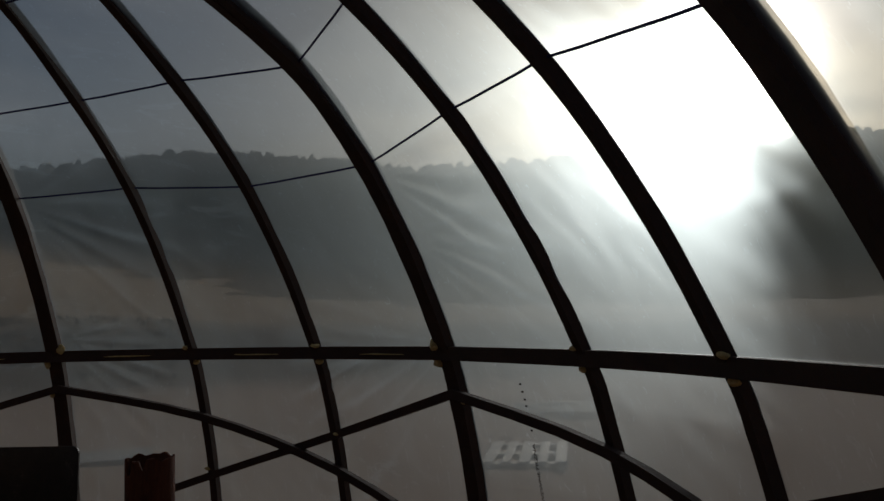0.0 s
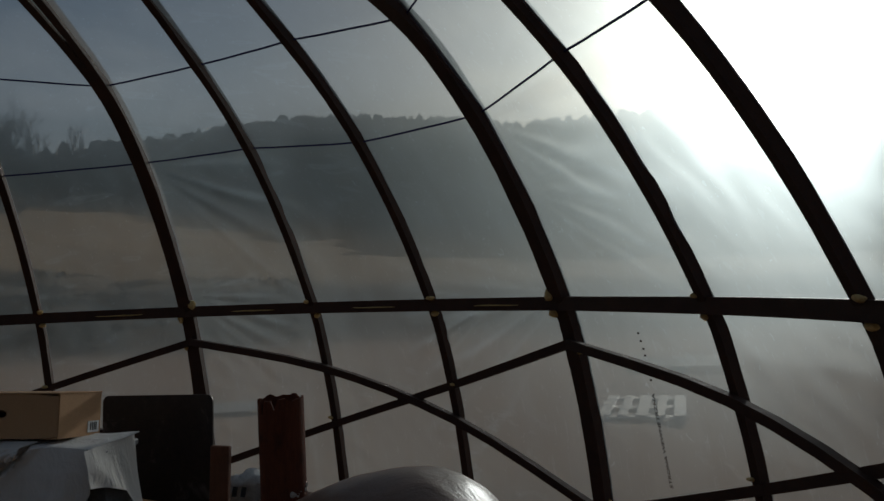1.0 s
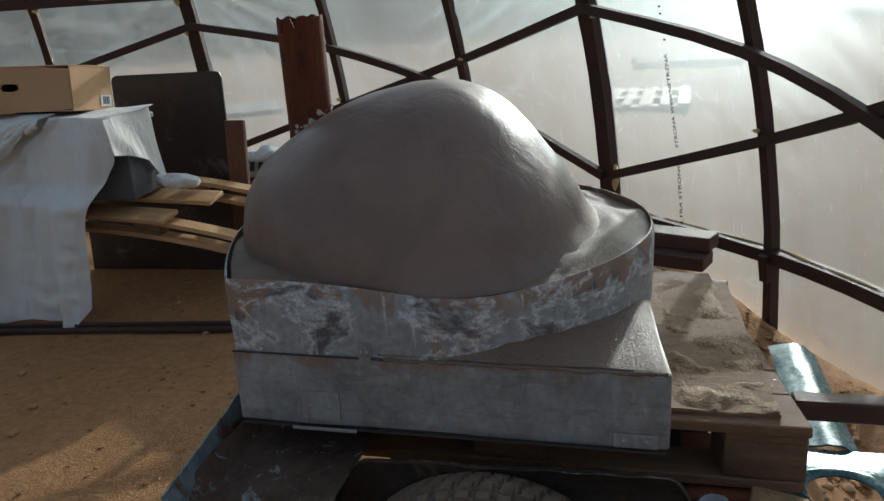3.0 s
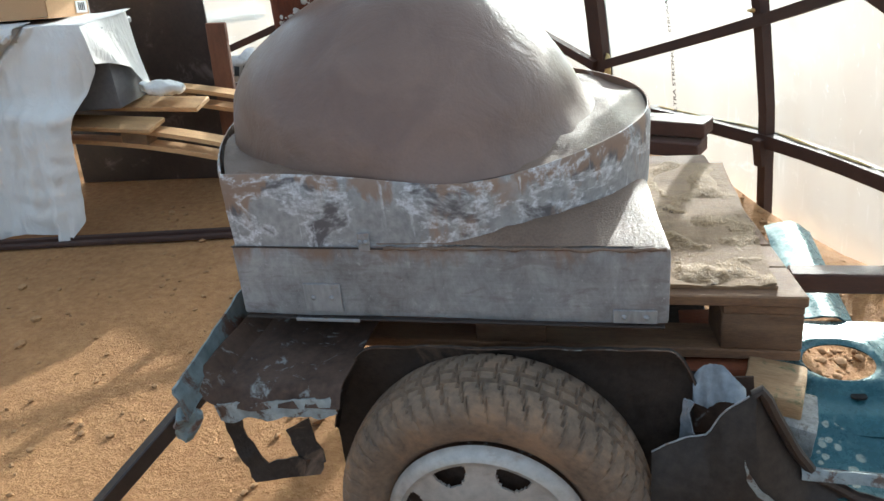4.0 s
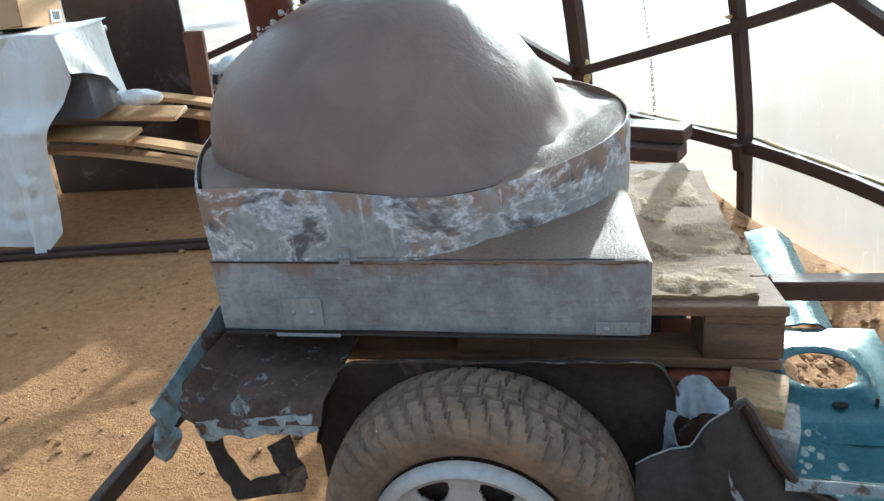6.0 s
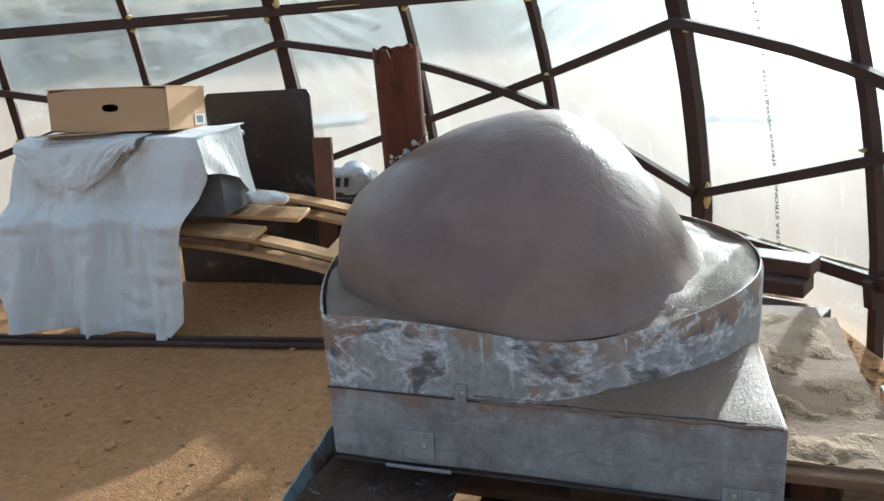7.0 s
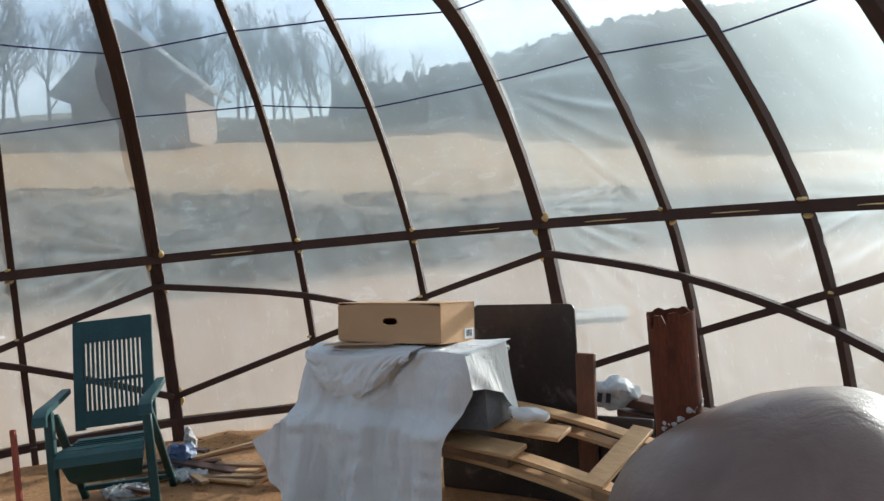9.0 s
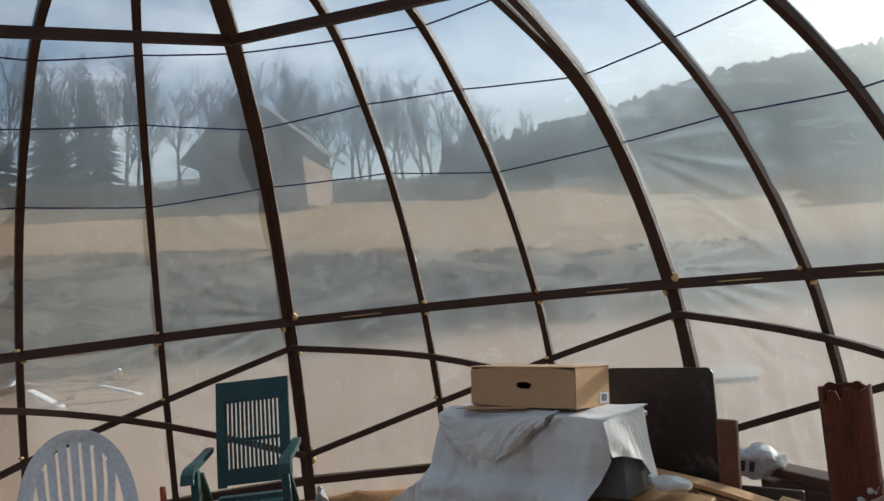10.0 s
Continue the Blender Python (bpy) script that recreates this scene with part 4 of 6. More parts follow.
# wheel arch, a black sheet with a rolled edge
def arch(u, v):
    x = -0.60 + 0.69 * u
    top = 0.515 + 0.02 * u - 0.19 * max(0.0, (0.16 - u) / 0.16) ** 2.2 - 0.07 * max(0.0, (u - 0.93) / 0.07) ** 2
    lip = 0.012 * max(0.0, (v - 0.93) / 0.07)
    return Vector((x, 1.205 - lip + 0.004 * noise.noise(Vector((x * 9, v * 6, 0))), 0.12 + (top - 0.12) * v + 0.003 * noise.noise(Vector((x * 22, 1, v * 3)))))
part("wheel_arch", clocal(skin(arch, 60, 14, 0.004)), BLACKPAINT, car, "black wheel arch with a chipped pale edge")
edge = [arch(i / 60, 1.0) + Vector((0, -0.004, 0)) for i in range(61)]
part("arch_edge", clocal(tube(edge, [0.0010 + 0.0016 * abs(noise.noise(Vector((i * 0.4, 0, 0)))) for i in range(61)], 5)), RUSTYPAN, car, "bare cut metal edge")
# rusty boot floor with a bent lip
def ledge(u, v):
    x = -0.80 + 0.27 * u
    y = 1.36 - 0.30 * v + 0.02 * u
    z = 0.488 - 0.035 * max(0.0, (v - 0.9) / 0.1) ** 1.5 + 0.006 * noise.noise(Vector((x * 8, y * 8, 0)))
    z += 0.035 * max(0.0, (0.12 - u) / 0.12)
    return Vector((x, y - 0.012 * noise.noise(Vector((x * 18, 0, 4))) * (v > 0.95), z))
part("boot_floor", clocal(skin(ledge, 24, 24, 0.004)), RUSTYPAN, car, "rusty boot floor with flaking pale paint")
def lip(u, v):
    x = -0.775 + 0.225 * u
    step = 0.004 * (noise.noise(Vector((x * 26, 1, 0))) > 0)
    return Vector((x + 0.012 * v, 1.068 + 0.02 * u - 0.006 * v - step, 0.462 + 0.012 * u - 0.034 * v * (1 + 0.35 * noise.noise(Vector((x * 30, 0, 2)))) + 0.003 * noise.noise(Vector((x * 40, v * 3, 0)))))
part("ledge_lip", clocal(skin(lip, 40, 6, 0.004)), FLAKED, car, "bent lip with flaking pale paint")
def flange(u, v):
    y = 1.36 - 0.37 * u
    return Vector((-0.815 - 0.012 * v + 0.03 * u + 0.006 * noise.noise(Vector((y * 15, v * 3, 0))), y, 0.48 + 0.085 * v * (1 - 0.25 * u) + 0.004 * noise.noise(Vector((y * 25, v, 2)))))
part("side_flange", clocal(skin(flange, 20, 6, 0.004)), PALETEAL, car, "bent dull teal side flange")
lump = bmesh.new()
bmesh.ops.create_icosphere(lump, subdivisions=3, radius=0.5, matrix=pose(-0.805, 1.02, 0.455, 0, 20, 15) @ Matrix.Diagonal((0.05, 0.035, 0.085, 1)))
part("crumpled_corner", clocal(rough_up(rough_up(lump, 0.02, 22), 0.008, 50)), PALETEAL, car, "crumpled pale teal metal corner")
part("torn_strip", clocal(plate([(-0.79, 1.10, 0.435), (-0.755, 1.10, 0.432), (-0.742, 1.095, 0.362), (-0.70, 1.08, 0.315), (-0.638, 1.09, 0.329), (-0.592, 1.10, 0.312), (-0.60, 1.09, 0.290), (-0.73, 1.07, 0.275), (-0.765, 1.085, 0.33)], 0.005, 3, 0.004, 3)), BLACKPAINT, car, "torn hanging strip of black sheet")
part("torn_flap", clocal(plate([(-0.665, 1.11, 0.375), (-0.616, 1.115, 0.402), (-0.59, 1.10, 0.312), (-0.64, 1.095, 0.322)], 0.005, 3, 0.003, 4)), BLACKPAINT, car)
# wing behind the wheel, dark outside and torn
def wing(u, v):
    x = 0.015 + 0.52 * u
    top = interp(u, [0.0, 0.12, 0.18, 0.21, 0.27, 0.32, 0.40, 0.49, 0.63, 0.75, 1.0], [0.366, 0.403, 0.409, 0.445, 0.478, 0.500, 0.415, 0.338, 0.296, 0.276, 0.255])
    bow = 0.05 * math.sin(math.pi * min(1, v)) * (1 - 0.5 * u)
    return Vector((x + 0.004 * noise.noise(Vector((x * 30, v, 0))), 1.13 - bow - 0.10 * u * (1 - v), 0.10 + (top - 0.10) * v + 0.004 * noise.noise(Vector((x * 40, v * 3, 7)))))
part("wing_panel", clocal(skin(wing, 50, 16, 0.004)), DARKTEAL, car, "dark torn wing panel with scraped paint")
rim_pts = [wing(0.30 + 0.70 * i / 40, 1.0) + Vector((0.008, -0.004, 0.004)) for i in range(41)]
part("door_seal", clocal(tube(rim_pts, 0.010, 8)), BLACKSTEEL, car, "black rubber door seal")
rim_pts = [wing(0.30 * i / 24, 1.0) + Vector((0, -0.002, 0)) for i in range(25)]
part("torn_edge", clocal(tube(rim_pts, 0.0016, 5)), ZINC, car, "bare torn metal edge")
part("scraped_patch", clocal(plate([(0.164, 1.079, 0.398), (0.172, 1.076, 0.372), (0.192, 1.071, 0.342), (0.226, 1.068, 0.318), (0.244, 1.068, 0.305), (0.214, 1.069, 0.310), (0.186, 1.071, 0.332), (0.168, 1.076, 0.360)], 0.002, 2, 0.0015, 9)), FLAKED, car, "bare pale metal scrape")
BARESHEET = surface("bare_pale_sheet", (0.17, 0.19, 0.21), (0.36, 0.38, 0.40), 9, (0.35, 0.6), 60, 0.2, 0.002, metal=0.2)
def torn_top(u, v):
    x = 0.086 + 0.085 * u
    top = interp(u, [0.0, 0.15, 0.6, 0.8, 1.0], [0.468, 0.489, 0.497, 0.480, 0.458])
    low = interp(u, [0.0, 0.3, 0.6, 1.0], [0.438, 0.420, 0.444, 0.452])
    return Vector((x, 1.205 - 0.03 * v + 0.012 * math.sin(u * 5) + 0.002 * noise.noise(Vector((u * 9, v * 5, 0))), top + (low - top) * v + 0.003 * noise.noise(Vector((u * 16, 0, 1)))))
part("torn_inner_sheet", clocal(skin(torn_top, 24, 10, 0.003)), BARESHEET, car, "pale torn inner sheet")
def torn_low(u, v):
    z = 0.448 - 0.103 * v
    x0 = interp(v, [0, 0.5, 0.85, 1.0], [0.072, 0.067, 0.064, 0.050])
    x1 = interp(v, [0, 0.2, 0.6, 0.85, 1.0], [0.090, 0.080, 0.088, 0.104, 0.072])
    return Vector((x0 + (x1 - x0) * u, 1.175 - 0.012 * u + 0.004 * noise.noise(Vector((v * 9, u * 3, 0))), z + 0.003 * noise.noise(Vector((u * 9, v * 12, 3)))))
part("torn_strip", clocal(skin(torn_low, 8, 24, 0.003)), BARESHEET, car, "pale torn strip of inner sheet")
part("inner_backing", clocal(plate([(0.07, 1.235, 0.33), (0.19, 1.235, 0.34), (0.19, 1.235, 0.46), (0.08, 1.235, 0.45)], 0.004, 3, 0.003, 12)), RUSTYPAN, car)
# inner wing: suspension tower with a round hole, and the rail beyond
def tower(u, v):
    a = 6.283185 * u
    hole = Vector((0.372 + 0.068 * math.cos(a), 1.430 + 0.066 * math.sin(a), 0.360))
    sq = max(abs(math.cos(a)), abs(math.sin(a)))
    out = Vector((0.372 + 0.155 * math.cos(a) / sq, 1.455 + 0.195 * math.sin(a) / sq, 0.335))
    p = hole.lerp(out, v)
    p.z += 0.016 * math.exp(-((v - 0.12) / 0.14) ** 2) - 0.05 * max(0, v - 0.75) * (1 if math.sin(a) < 0 else 0.3)
    return p
part("strut_tower", clocal(skin(tower, 64, 12, 0.004)), CLEANTEAL, car, "teal suspension tower with a round hole")
def rail(u, v):
    return Vector((0.33 + 0.12 * u - 0.01 * v, 1.645 + 0.52 * v, 0.34 + 0.012 * math.sin(math.pi * u) - 0.02 * max(0, u - 0.7) * 3 + 0.003 * noise.noise(Vector((u * 5, v * 6, 0)))))
part("wing_rail", clocal(skin(rail, 12, 24, 0.004)), CLEANTEAL, car, "shiny pale teal wing rail")
def basin(u, v):
    x = 0.22 + 0.42 * u
    y = 1.290 - 0.17 * v
    z = 0.338 - 0.050 * math.sin(min(1.0, v * 1.1) * math.pi / 2) + 0.006 * math.sin(u * 9)
    return Vector((x, y, z))
part("inner_wing", clocal(skin(basin, 30, 20, 0.004)), TEAL, car, "teal inner wing spotted with pale stains")
def sill(u, v):
    x = 0.26 + 0.38 * u
    return Vector((x, 1.150 - 0.035 * v, 0.338 - 0.016 * u - 0.012 * math.sin(v * 6.28) + 0.004 * noise.noise(Vector((x * 20, v * 5, 0)))))
part("sill_lip", clocal(skin(sill, 40, 12, 0.004)), FLAKED, car, "worn sill lip with flaked paint")
# no opening is cut: a flat black disc paints the hole's inner shade
part("drain_hole", clocal(lathe([(0.0005, 0.0), (0.014, 0.0), (0.0145, -0.004)], 24, pose(0.389, 1.33, 0.363) @ Matrix.Diagonal((1, 0.7, 1, 1)))), DARK, car, "oval drain hole")
for sx, sy in ((0.452, 1.335), (0.497, 1.34)):
    part("stud", clocal(tube([(sx, sy, 0.30), (sx, sy, 0.375)], 0.0035, 8)), BLACKSTEEL, car)

# props under the pallet
def timber_block(label, m, size, material, seed):
    b = thing("timber_block", label, "wood block", m, "packing blocks under the pallet")
    bm = box(size, None, 0.006, seg=2)
    bmesh.ops.subdivide_edges(bm, edges=bm.edges, cuts=2, use_grid_fill=True)
    part("block_body", rough_up(bm, 0.004, 14, seed), material, b)
    return b
BLOCKWOOD = surface("mossy_block_wood", (0.34, 0.16, 0.065), (0.56, 0.36, 0.19), 7, (0.7, 0.9), 60, 0.4, 0.003, stretch=(1, 6, 6), spots=(0.20, 0.17, 0.08), spot_scale=22, spot_cut=(0.56, 0.64))
BLOCKGREY = surface("grey_weathered_block", (0.20, 0.185, 0.165), (0.42, 0.40, 0.37), 14, (0.8, 1.0), 90, 0.7, 0.005, spots=(0.12, 0.085, 0.06), spot_scale=20, spot_cut=(0.58, 0.66))
timber_block("sunlit mossy timber block wedged beside the pallet", pose(0.236, 1.300, 0.394, 0, 5, -12), (0.105, 0.12, 0.042), BLOCKWOOD, 1)
timber_block("grey broken concrete-like block under the timber block", pose(0.268, 1.270, 0.335, 0, 8, -10), (0.075, 0.12, 0.074), BLOCKGREY, 2)
timber_block("orange-brown timber packing piece under the pallet", pose(0.155, 1.46, 0.366, 0, 0, 3), (0.155, 0.24, 0.070), RUST, 3)

# a mortar-splashed board on the pallet's open end
board = thing("mixing_board", "plywood board caked with mud and mortar on the pallet", "board", pose(0.13, 1.7, 0.555))
def mud(u, v):
    x = -0.115 + 0.225 * u - 0.05 * v + (0.018 * noise.noise(Vector((v * 12, 3, 0))) if u > 0.99 else 0)
    y = -0.32 + 0.68 * v
    h = 0.006 + 0.016 * max(0.0, noise.noise(Vector((u * 3.5, v * 8, 2)))) + 0.011 * max(0.0, noise.noise(Vector((u * 9, v * 22, 5))) - 0.12) * (1 if v < 0.75 else 0.3)
    return Vector((x, y, h))
part("plywood", plate([(-0.12, -0.325, 0), (0.112, -0.322, 0), (0.065, 0.365, 0), (-0.17, 0.37, 0)], 0.008, 8, 0.002, 5), OLDWOOD, board)
part("mud_layer", skin(mud, 30, 80, 0.003), surface("mud_splashes", (0.19, 0.108, 0.050), (0.39, 0.245, 0.125), 10, (0.7, 0.95), 140, 0.8, 0.006, spots=(0.10, 0.052, 0.028), spot_scale=11, spot_cut=(0.58, 0.63)), board, "dried mud and mortar crust")

# steel bars
bar = thing("drawbar", "dark steel bar running from the car body to the ground", "bar", pose(-0.85, 1.17, 0.43))
part("bar_body", beam((0, 0, 0), (-0.42, -0.31, -0.41), 0.034, 0.034, 0.003), BLACKSTEEL, bar)
part("bar_end", box((0.05, 0.05, 0.05), pose(0.0, 0.0, 0.0, 0, 40, 36), 0.008), BLACKSTEEL, bar)
bar = thing("steel_beam", "long dark brown square beam beside the pallet", "beam", pose(0.30, 1.60, 0.455))
part("beam_body", beam((0.0, 0.02, 0), (0.92, 0.02, 0.0), 0.05, 0.045, 0.004), DARKWOOD, bar)
part("beam_leg", beam((0.80, 0.02, -0.022), (0.80, 0.02, -0.62), 0.04, 0.04, 0.004), DARKWOOD, bar)
bar = thing("floor_rails", "two dark steel rails lying side by side on the earth", "rail", pose(-2.62, 2.70, 0.012, 0, 0, 7.4))
part("rail_bar", box((2.05, 0.030, 0.018), pose(0.0, 0.0, 0.003), 0.003), STEEL, bar)
part("rail_bar", box((1.98, 0.022, 0.026), pose(0.06, 0.045, 0.006), 0.003), STEEL, bar)

# ---- the covered stand, the box and what leans behind ----
def arch_z(x):
    return 0.575 - (0.115 if x > -2.75 else 0.24) * (x + 2.75) ** 2
former = thing("arched_former", "arched wooden former of bent slats and spacer blocks", "former", pose(-2.75, 3.2, 0))
for y, lift in ((3.06, -0.115), (3.46, -0.03)):
    for dz, mt in ((0.0, WOOD), (-0.068, WOOD)):
        pts = [Vector((x + 2.75, y - 3.2, max(0.03, arch_z(x) + lift + dz))) for x in np.linspace(-3.95, -1.63, 26)]
        part("bent_slat", sweep(pts, lambda i: (Vector((0, 1, 0)), Vector((0, 0, 1))), lambda i: [(-0.042, -0.010), (0.042, -0.010), (0.042, 0.010), (-0.042, 0.010)]), mt, former)
    for x in (-3.7, -3.2, -2.7, -2.2, -1.66):
        part("spacer_block", box((0.13, 0.08, 0.055), pose(x + 2.75, y - 3.2, arch_z(x) + lift - 0.034, 0, -math.degrees(math.atan(-0.17 * (x + 2.75))), 0), 0.004), OLDWOOD, former)
    for x in (-3.75, -2.9, -1.85):
        part("leg_post", beam((x + 2.75, y - 3.2, -0.02), (x + 2.75, y - 3.2, arch_z(x) + lift - 0.085), 0.05, 0.05, 0.004), DARKWOOD, former)
for x in (-1.70,):
    part("cross_slat", box((0.10, 0.52, 0.02), pose(x + 2.75, 0.06, arch_z(x) - 0.050, 12, 8, 0), 0.003), WOOD, former)
for i, (y, x0, x1, rz, z) in enumerate(((3.03, -3.10, -2.06, -2, 0.478), (3.19, -3.05, -1.93, 1, 0.516))):
    part("top_board", rough_up(box((x1 - x0, 0.13, 0.022), pose((x0 + x1) / 2 + 2.75, y - 3.2, z, 8, 3.0, rz), 0.004), 0.002, 4, i), WOOD, former)

crate = thing("storage_crate", "grey plastic crate standing on the former under the cloth", "crate", pose(-2.71, 3.085, 0.520, 0, 0, 5))
CRATE = surface("grey_plastic", (0.085, 0.085, 0.09), (0.14, 0.14, 0.145), 4, (0.5, 0.7), 60, 0.15, 0.001)
part("crate_body", box((0.98, 0.25, 0.345), pose(0, 0, 0.1825), 0.015, seg=2), CRATE, crate)
part("crate_rim", box((1.0, 0.27, 0.03), pose(0, 0, 0.350), 0.008), CRATE, crate)

# draped cloth
cloth = thing("white_cloth", "creased white cotton sheet draped over the stand", "cloth", pose(-2.7, 3.0, 0))
def drape(u, v):
    """Over the top, down to the former, out over its front slat, and down to the floor."""
    top = min(1.0, v / 0.22)
    drop = max(0.0, (v - 0.22) / 0.78)
    z = 0.908 - 0.89 * drop
    x0 = interp(z, [0.0, 0.33, 0.42, 0.50, 0.56, 0.70, 0.91], [-3.37, -3.59, -3.62, -3.48, -3.33, -3.29, -3.235])
    x1 = interp(z, [0.0, 0.10, 0.50, 0.60, 0.73, 0.91], [-2.47, -2.38, -2.33, -2.29, -2.215, -2.205])
    x = x0 + (x1 - x0) * u
    y = 3.24 - 0.32 * top - 0.025 * top * max(0.0, u - 0.5)
    low = max(0.0, min(1.0, (0.64 - z) / 0.10))
    low = low * low * (3 - 2 * low)
    y -= 0.02 * min(1, drop * 8) + 0.075 * low + 0.05 * drop
    y += 0.09 * drop * (u - 0.4)
    hang = min(1, drop * 3.0)
    # tall soft folds that widen downwards
    fold = 0.034 * (1 - 1.8 * abs(noise.noise(Vector((x * 6.5 + 0.9 * drop, 0.45 * drop, 11))))) + 0.030 * math.sin(x * 15 + 2.2 * noise.noise(Vector((x * 2.3, drop * 0.8, 1)))) * (0.4 + 0.6 * drop) + 0.055 * abs(noise.noise(Vector((x * 4.2, 0.5 * drop, 1))))
    fold += 0.018 * noise.noise(Vector((x * 20 + 2 * drop, 1.8 * drop, 6))) + 0.007 * noise.noise(Vector((x * 9, drop * 16, 3)))
    y -= 1.5 * (fold - 0.03) * hang
    # one long fold slanting over the front
    cr = u - 0.74 + 0.95 * drop
    fade = max(0.0, 1 - 2.4 * drop) * (drop > 0)
    y -= fade * (0.028 * math.exp(-(cr / 0.022) ** 2) - 0.022 * math.exp(-((cr + 0.05) / 0.022) ** 2))
    z += 0.012 * noise.noise(Vector((x * 5, y * 6, 2))) * (1 - drop)
    z += 0.03 * noise.noise(Vector((x * 3.5, 0, 8))) * drop ** 3 + 0.035 * drop ** 4 * max(0.0, 0.3 - u)
    return Vector((x + 2.7, y - 3.0, max(0.012, z)))
def swath(u, v):
    """A loose gathered layer folded over the front edge, bunched in lumps along its hem."""
    x = -3.235 + 0.72 * u
    length = interp(u, [0.0, 0.12, 0.25, 0.42, 0.55, 0.75, 0.9, 1.0], [0.12, 0.19, 0.235, 0.245, 0.235, 0.14, 0.06, 0.03])
    x += 0.05 * math.exp(-(u / 0.08) ** 2) * v
    z = 0.922 - length * v
    hem = math.exp(-((v - 0.82) / 0.16) ** 2)
    gather = noise.noise(Vector((x * 11 + v * 4, v * 2.0, 5))) + 0.6 * noise.noise(Vector((x * 27 + v * 5, v * 3.5, 2)))
    lump = max(0.0, noise.noise(Vector((x * 8.5, v * 1.5, 7))) + 0.35)
    y = 2.876 - 0.018 * math.sin(math.pi * min(1, v)) - 0.012 * v + 0.022 * gather * v - 0.070 * hem * lump * (1 - 0.7 * u) * min(1.0, 6 * u)
    z += 0.024 * noise.noise(Vector((x * 14, v * 3, 9))) * v + 0.020 * hem * noise.noise(Vector((x * 22, v * 9, 1)))
    return Vector((x + 2.7, y - 3.0 + 0.10 * (1 - min(1, v * 6)), z))
part("folded_swath", skin(swath, 110, 60, 0.003), CLOTH, cloth)
part("sheet_front", skin(drape, 110, 90, 0.003), CLOTH, cloth)
def side_fall(u, v):
    y = 3.22 - 0.36 * u
    length = interp(u, [0, 0.12, 0.3, 0.7, 1.0], [0.34, 0.31, 0.22, 0.17, 0.15])
    x = -2.218 + 0.02 * u + 0.03 * v + 0.02 * noise.noise(Vector((y * 7, v * 2, 0))) * v
    return Vector((x + 2.7, y - 3.0, 0.908 - length * v))
part("sheet_side", skin(side_fall, 36, 20, 0.003), CLOTH, cloth)
bm = bmesh.new()
bmesh.ops.create_icosphere(bm, subdivisions=4, radius=1.0, matrix=pose(0.60, 0.16, 0.575, 0, 4, 10) @ Matrix.Diagonal((0.10, 0.06, 0.04, 1)))
part("bunched_corner", rough_up(rough_up(bm, 0.03, 9, 2), 0.012, 28, 5), CLOTH, cloth)

carton = thing("cardboard_box", "brown cardboard carton with a punched hand hole", "box", pose(-2.742, 3.10, 0.920, -7, 0.8, 3))
bm = bmesh.new()
W, D, H = 0.635, 0.30, 0.190
def hole_pt(i):
    a = 6.283185 * i / 24
    return Vector((0.02 + 0.045 * math.copysign(abs(math.cos(a)) ** 0.7, math.cos(a)), 0, 0.105 + 0.017 * math.copysign(abs(math.sin(a)) ** 0.8, math.sin(a))))
def out_pt(i):
    a = 6.283185 * i / 24
    m = max(abs(math.cos(a)) / (W / 2), abs(math.sin(a)) / (H / 2))
    return Vector((math.cos(a) / m, 0, H / 2 + math.sin(a) / m))
# front wall as two rings round the hole
rings = [[bm.verts.new(fn(i) + Vector((0, dy, 0))) for i in range(24)] for fn, dy in ((out_pt, -D / 2), (hole_pt, -D / 2), (hole_pt, -D / 2 + 0.006), (out_pt, -D / 2 + 0.006))]
for a in range(3):
    for i in range(24):
        bm.faces.new((rings[a][i], rings[a][(i + 1) % 24], rings[a + 1][(i + 1) % 24], rings[a + 1][i]))
part("front_wall", bm, CARD, carton, smooth=False)
for nm, size, pos in (("back_wall", (W, 0.006, H), (0, D / 2 - 0.003, H / 2)), ("side_wall", (0.006, D - 0.012, H), (W / 2 - 0.003, 0, H / 2)), ("side_wall", (0.006, D - 0.012, H), (-W / 2 + 0.003, 0, H / 2)), ("bottom_panel", (W - 0.012, D - 0.012, 0.006), (0, 0, 0.003)), ("top_panel", (W + 0.004, D + 0.004, 0.006), (0, 0, H + 0.003))):
    part(nm, box(size, pose(*pos), 0.0015), CARD, carton)
part("flap", box((0.40, 0.30, 0.005), pose(-0.17, -0.06, -0.004, 2, -2, 8), 0.001), CARD, carton, "flattened cardboard flap")
lab = part("shipping_label", box((0.002, 0.08, 0.05), pose(W / 2 + 0.002, 0.095, 0.040), 0.0), WHITEPAINT, carton, "white paper label")
for i in range(4):
    part("print_bar", box((0.0015, 0.006, 0.034), pose(W / 2 + 0.0035, 0.075 + 0.013 * i, 0.042)), INK, lab)

panel = thing("steel_plate", "sooty black steel plate leaning upright behind the stand", "plate", pose(-2.43, 3.66, 0.0, -4, 0, 3))
corner = [(0.31 - 0.035 + 0.035 * math.cos(a), 0, 1.01 - 0.035 + 0.035 * math.sin(a)) for a in np.linspace(0, math.pi / 2, 6)]
part("plate_body", plate([(-0.31, 0, 0), (0.31, 0, 0)] + corner + [(-x, y, z) for x, y, z in corner[::-1]], 0.01), BLACKSTEEL, panel)
PLANKRED = surface("red_brown_plank", (0.10, 0.035, 0.018), (0.21, 0.085, 0.042), 6, (0.6, 0.9), 80, 0.4, 0.003, stretch=(5, 5, 1))
post = thing("leaning_plank", "rough brown plank standing beside the steel plate", "plank", pose(-2.035, 3.56, 0.0, -3, 2, 3))
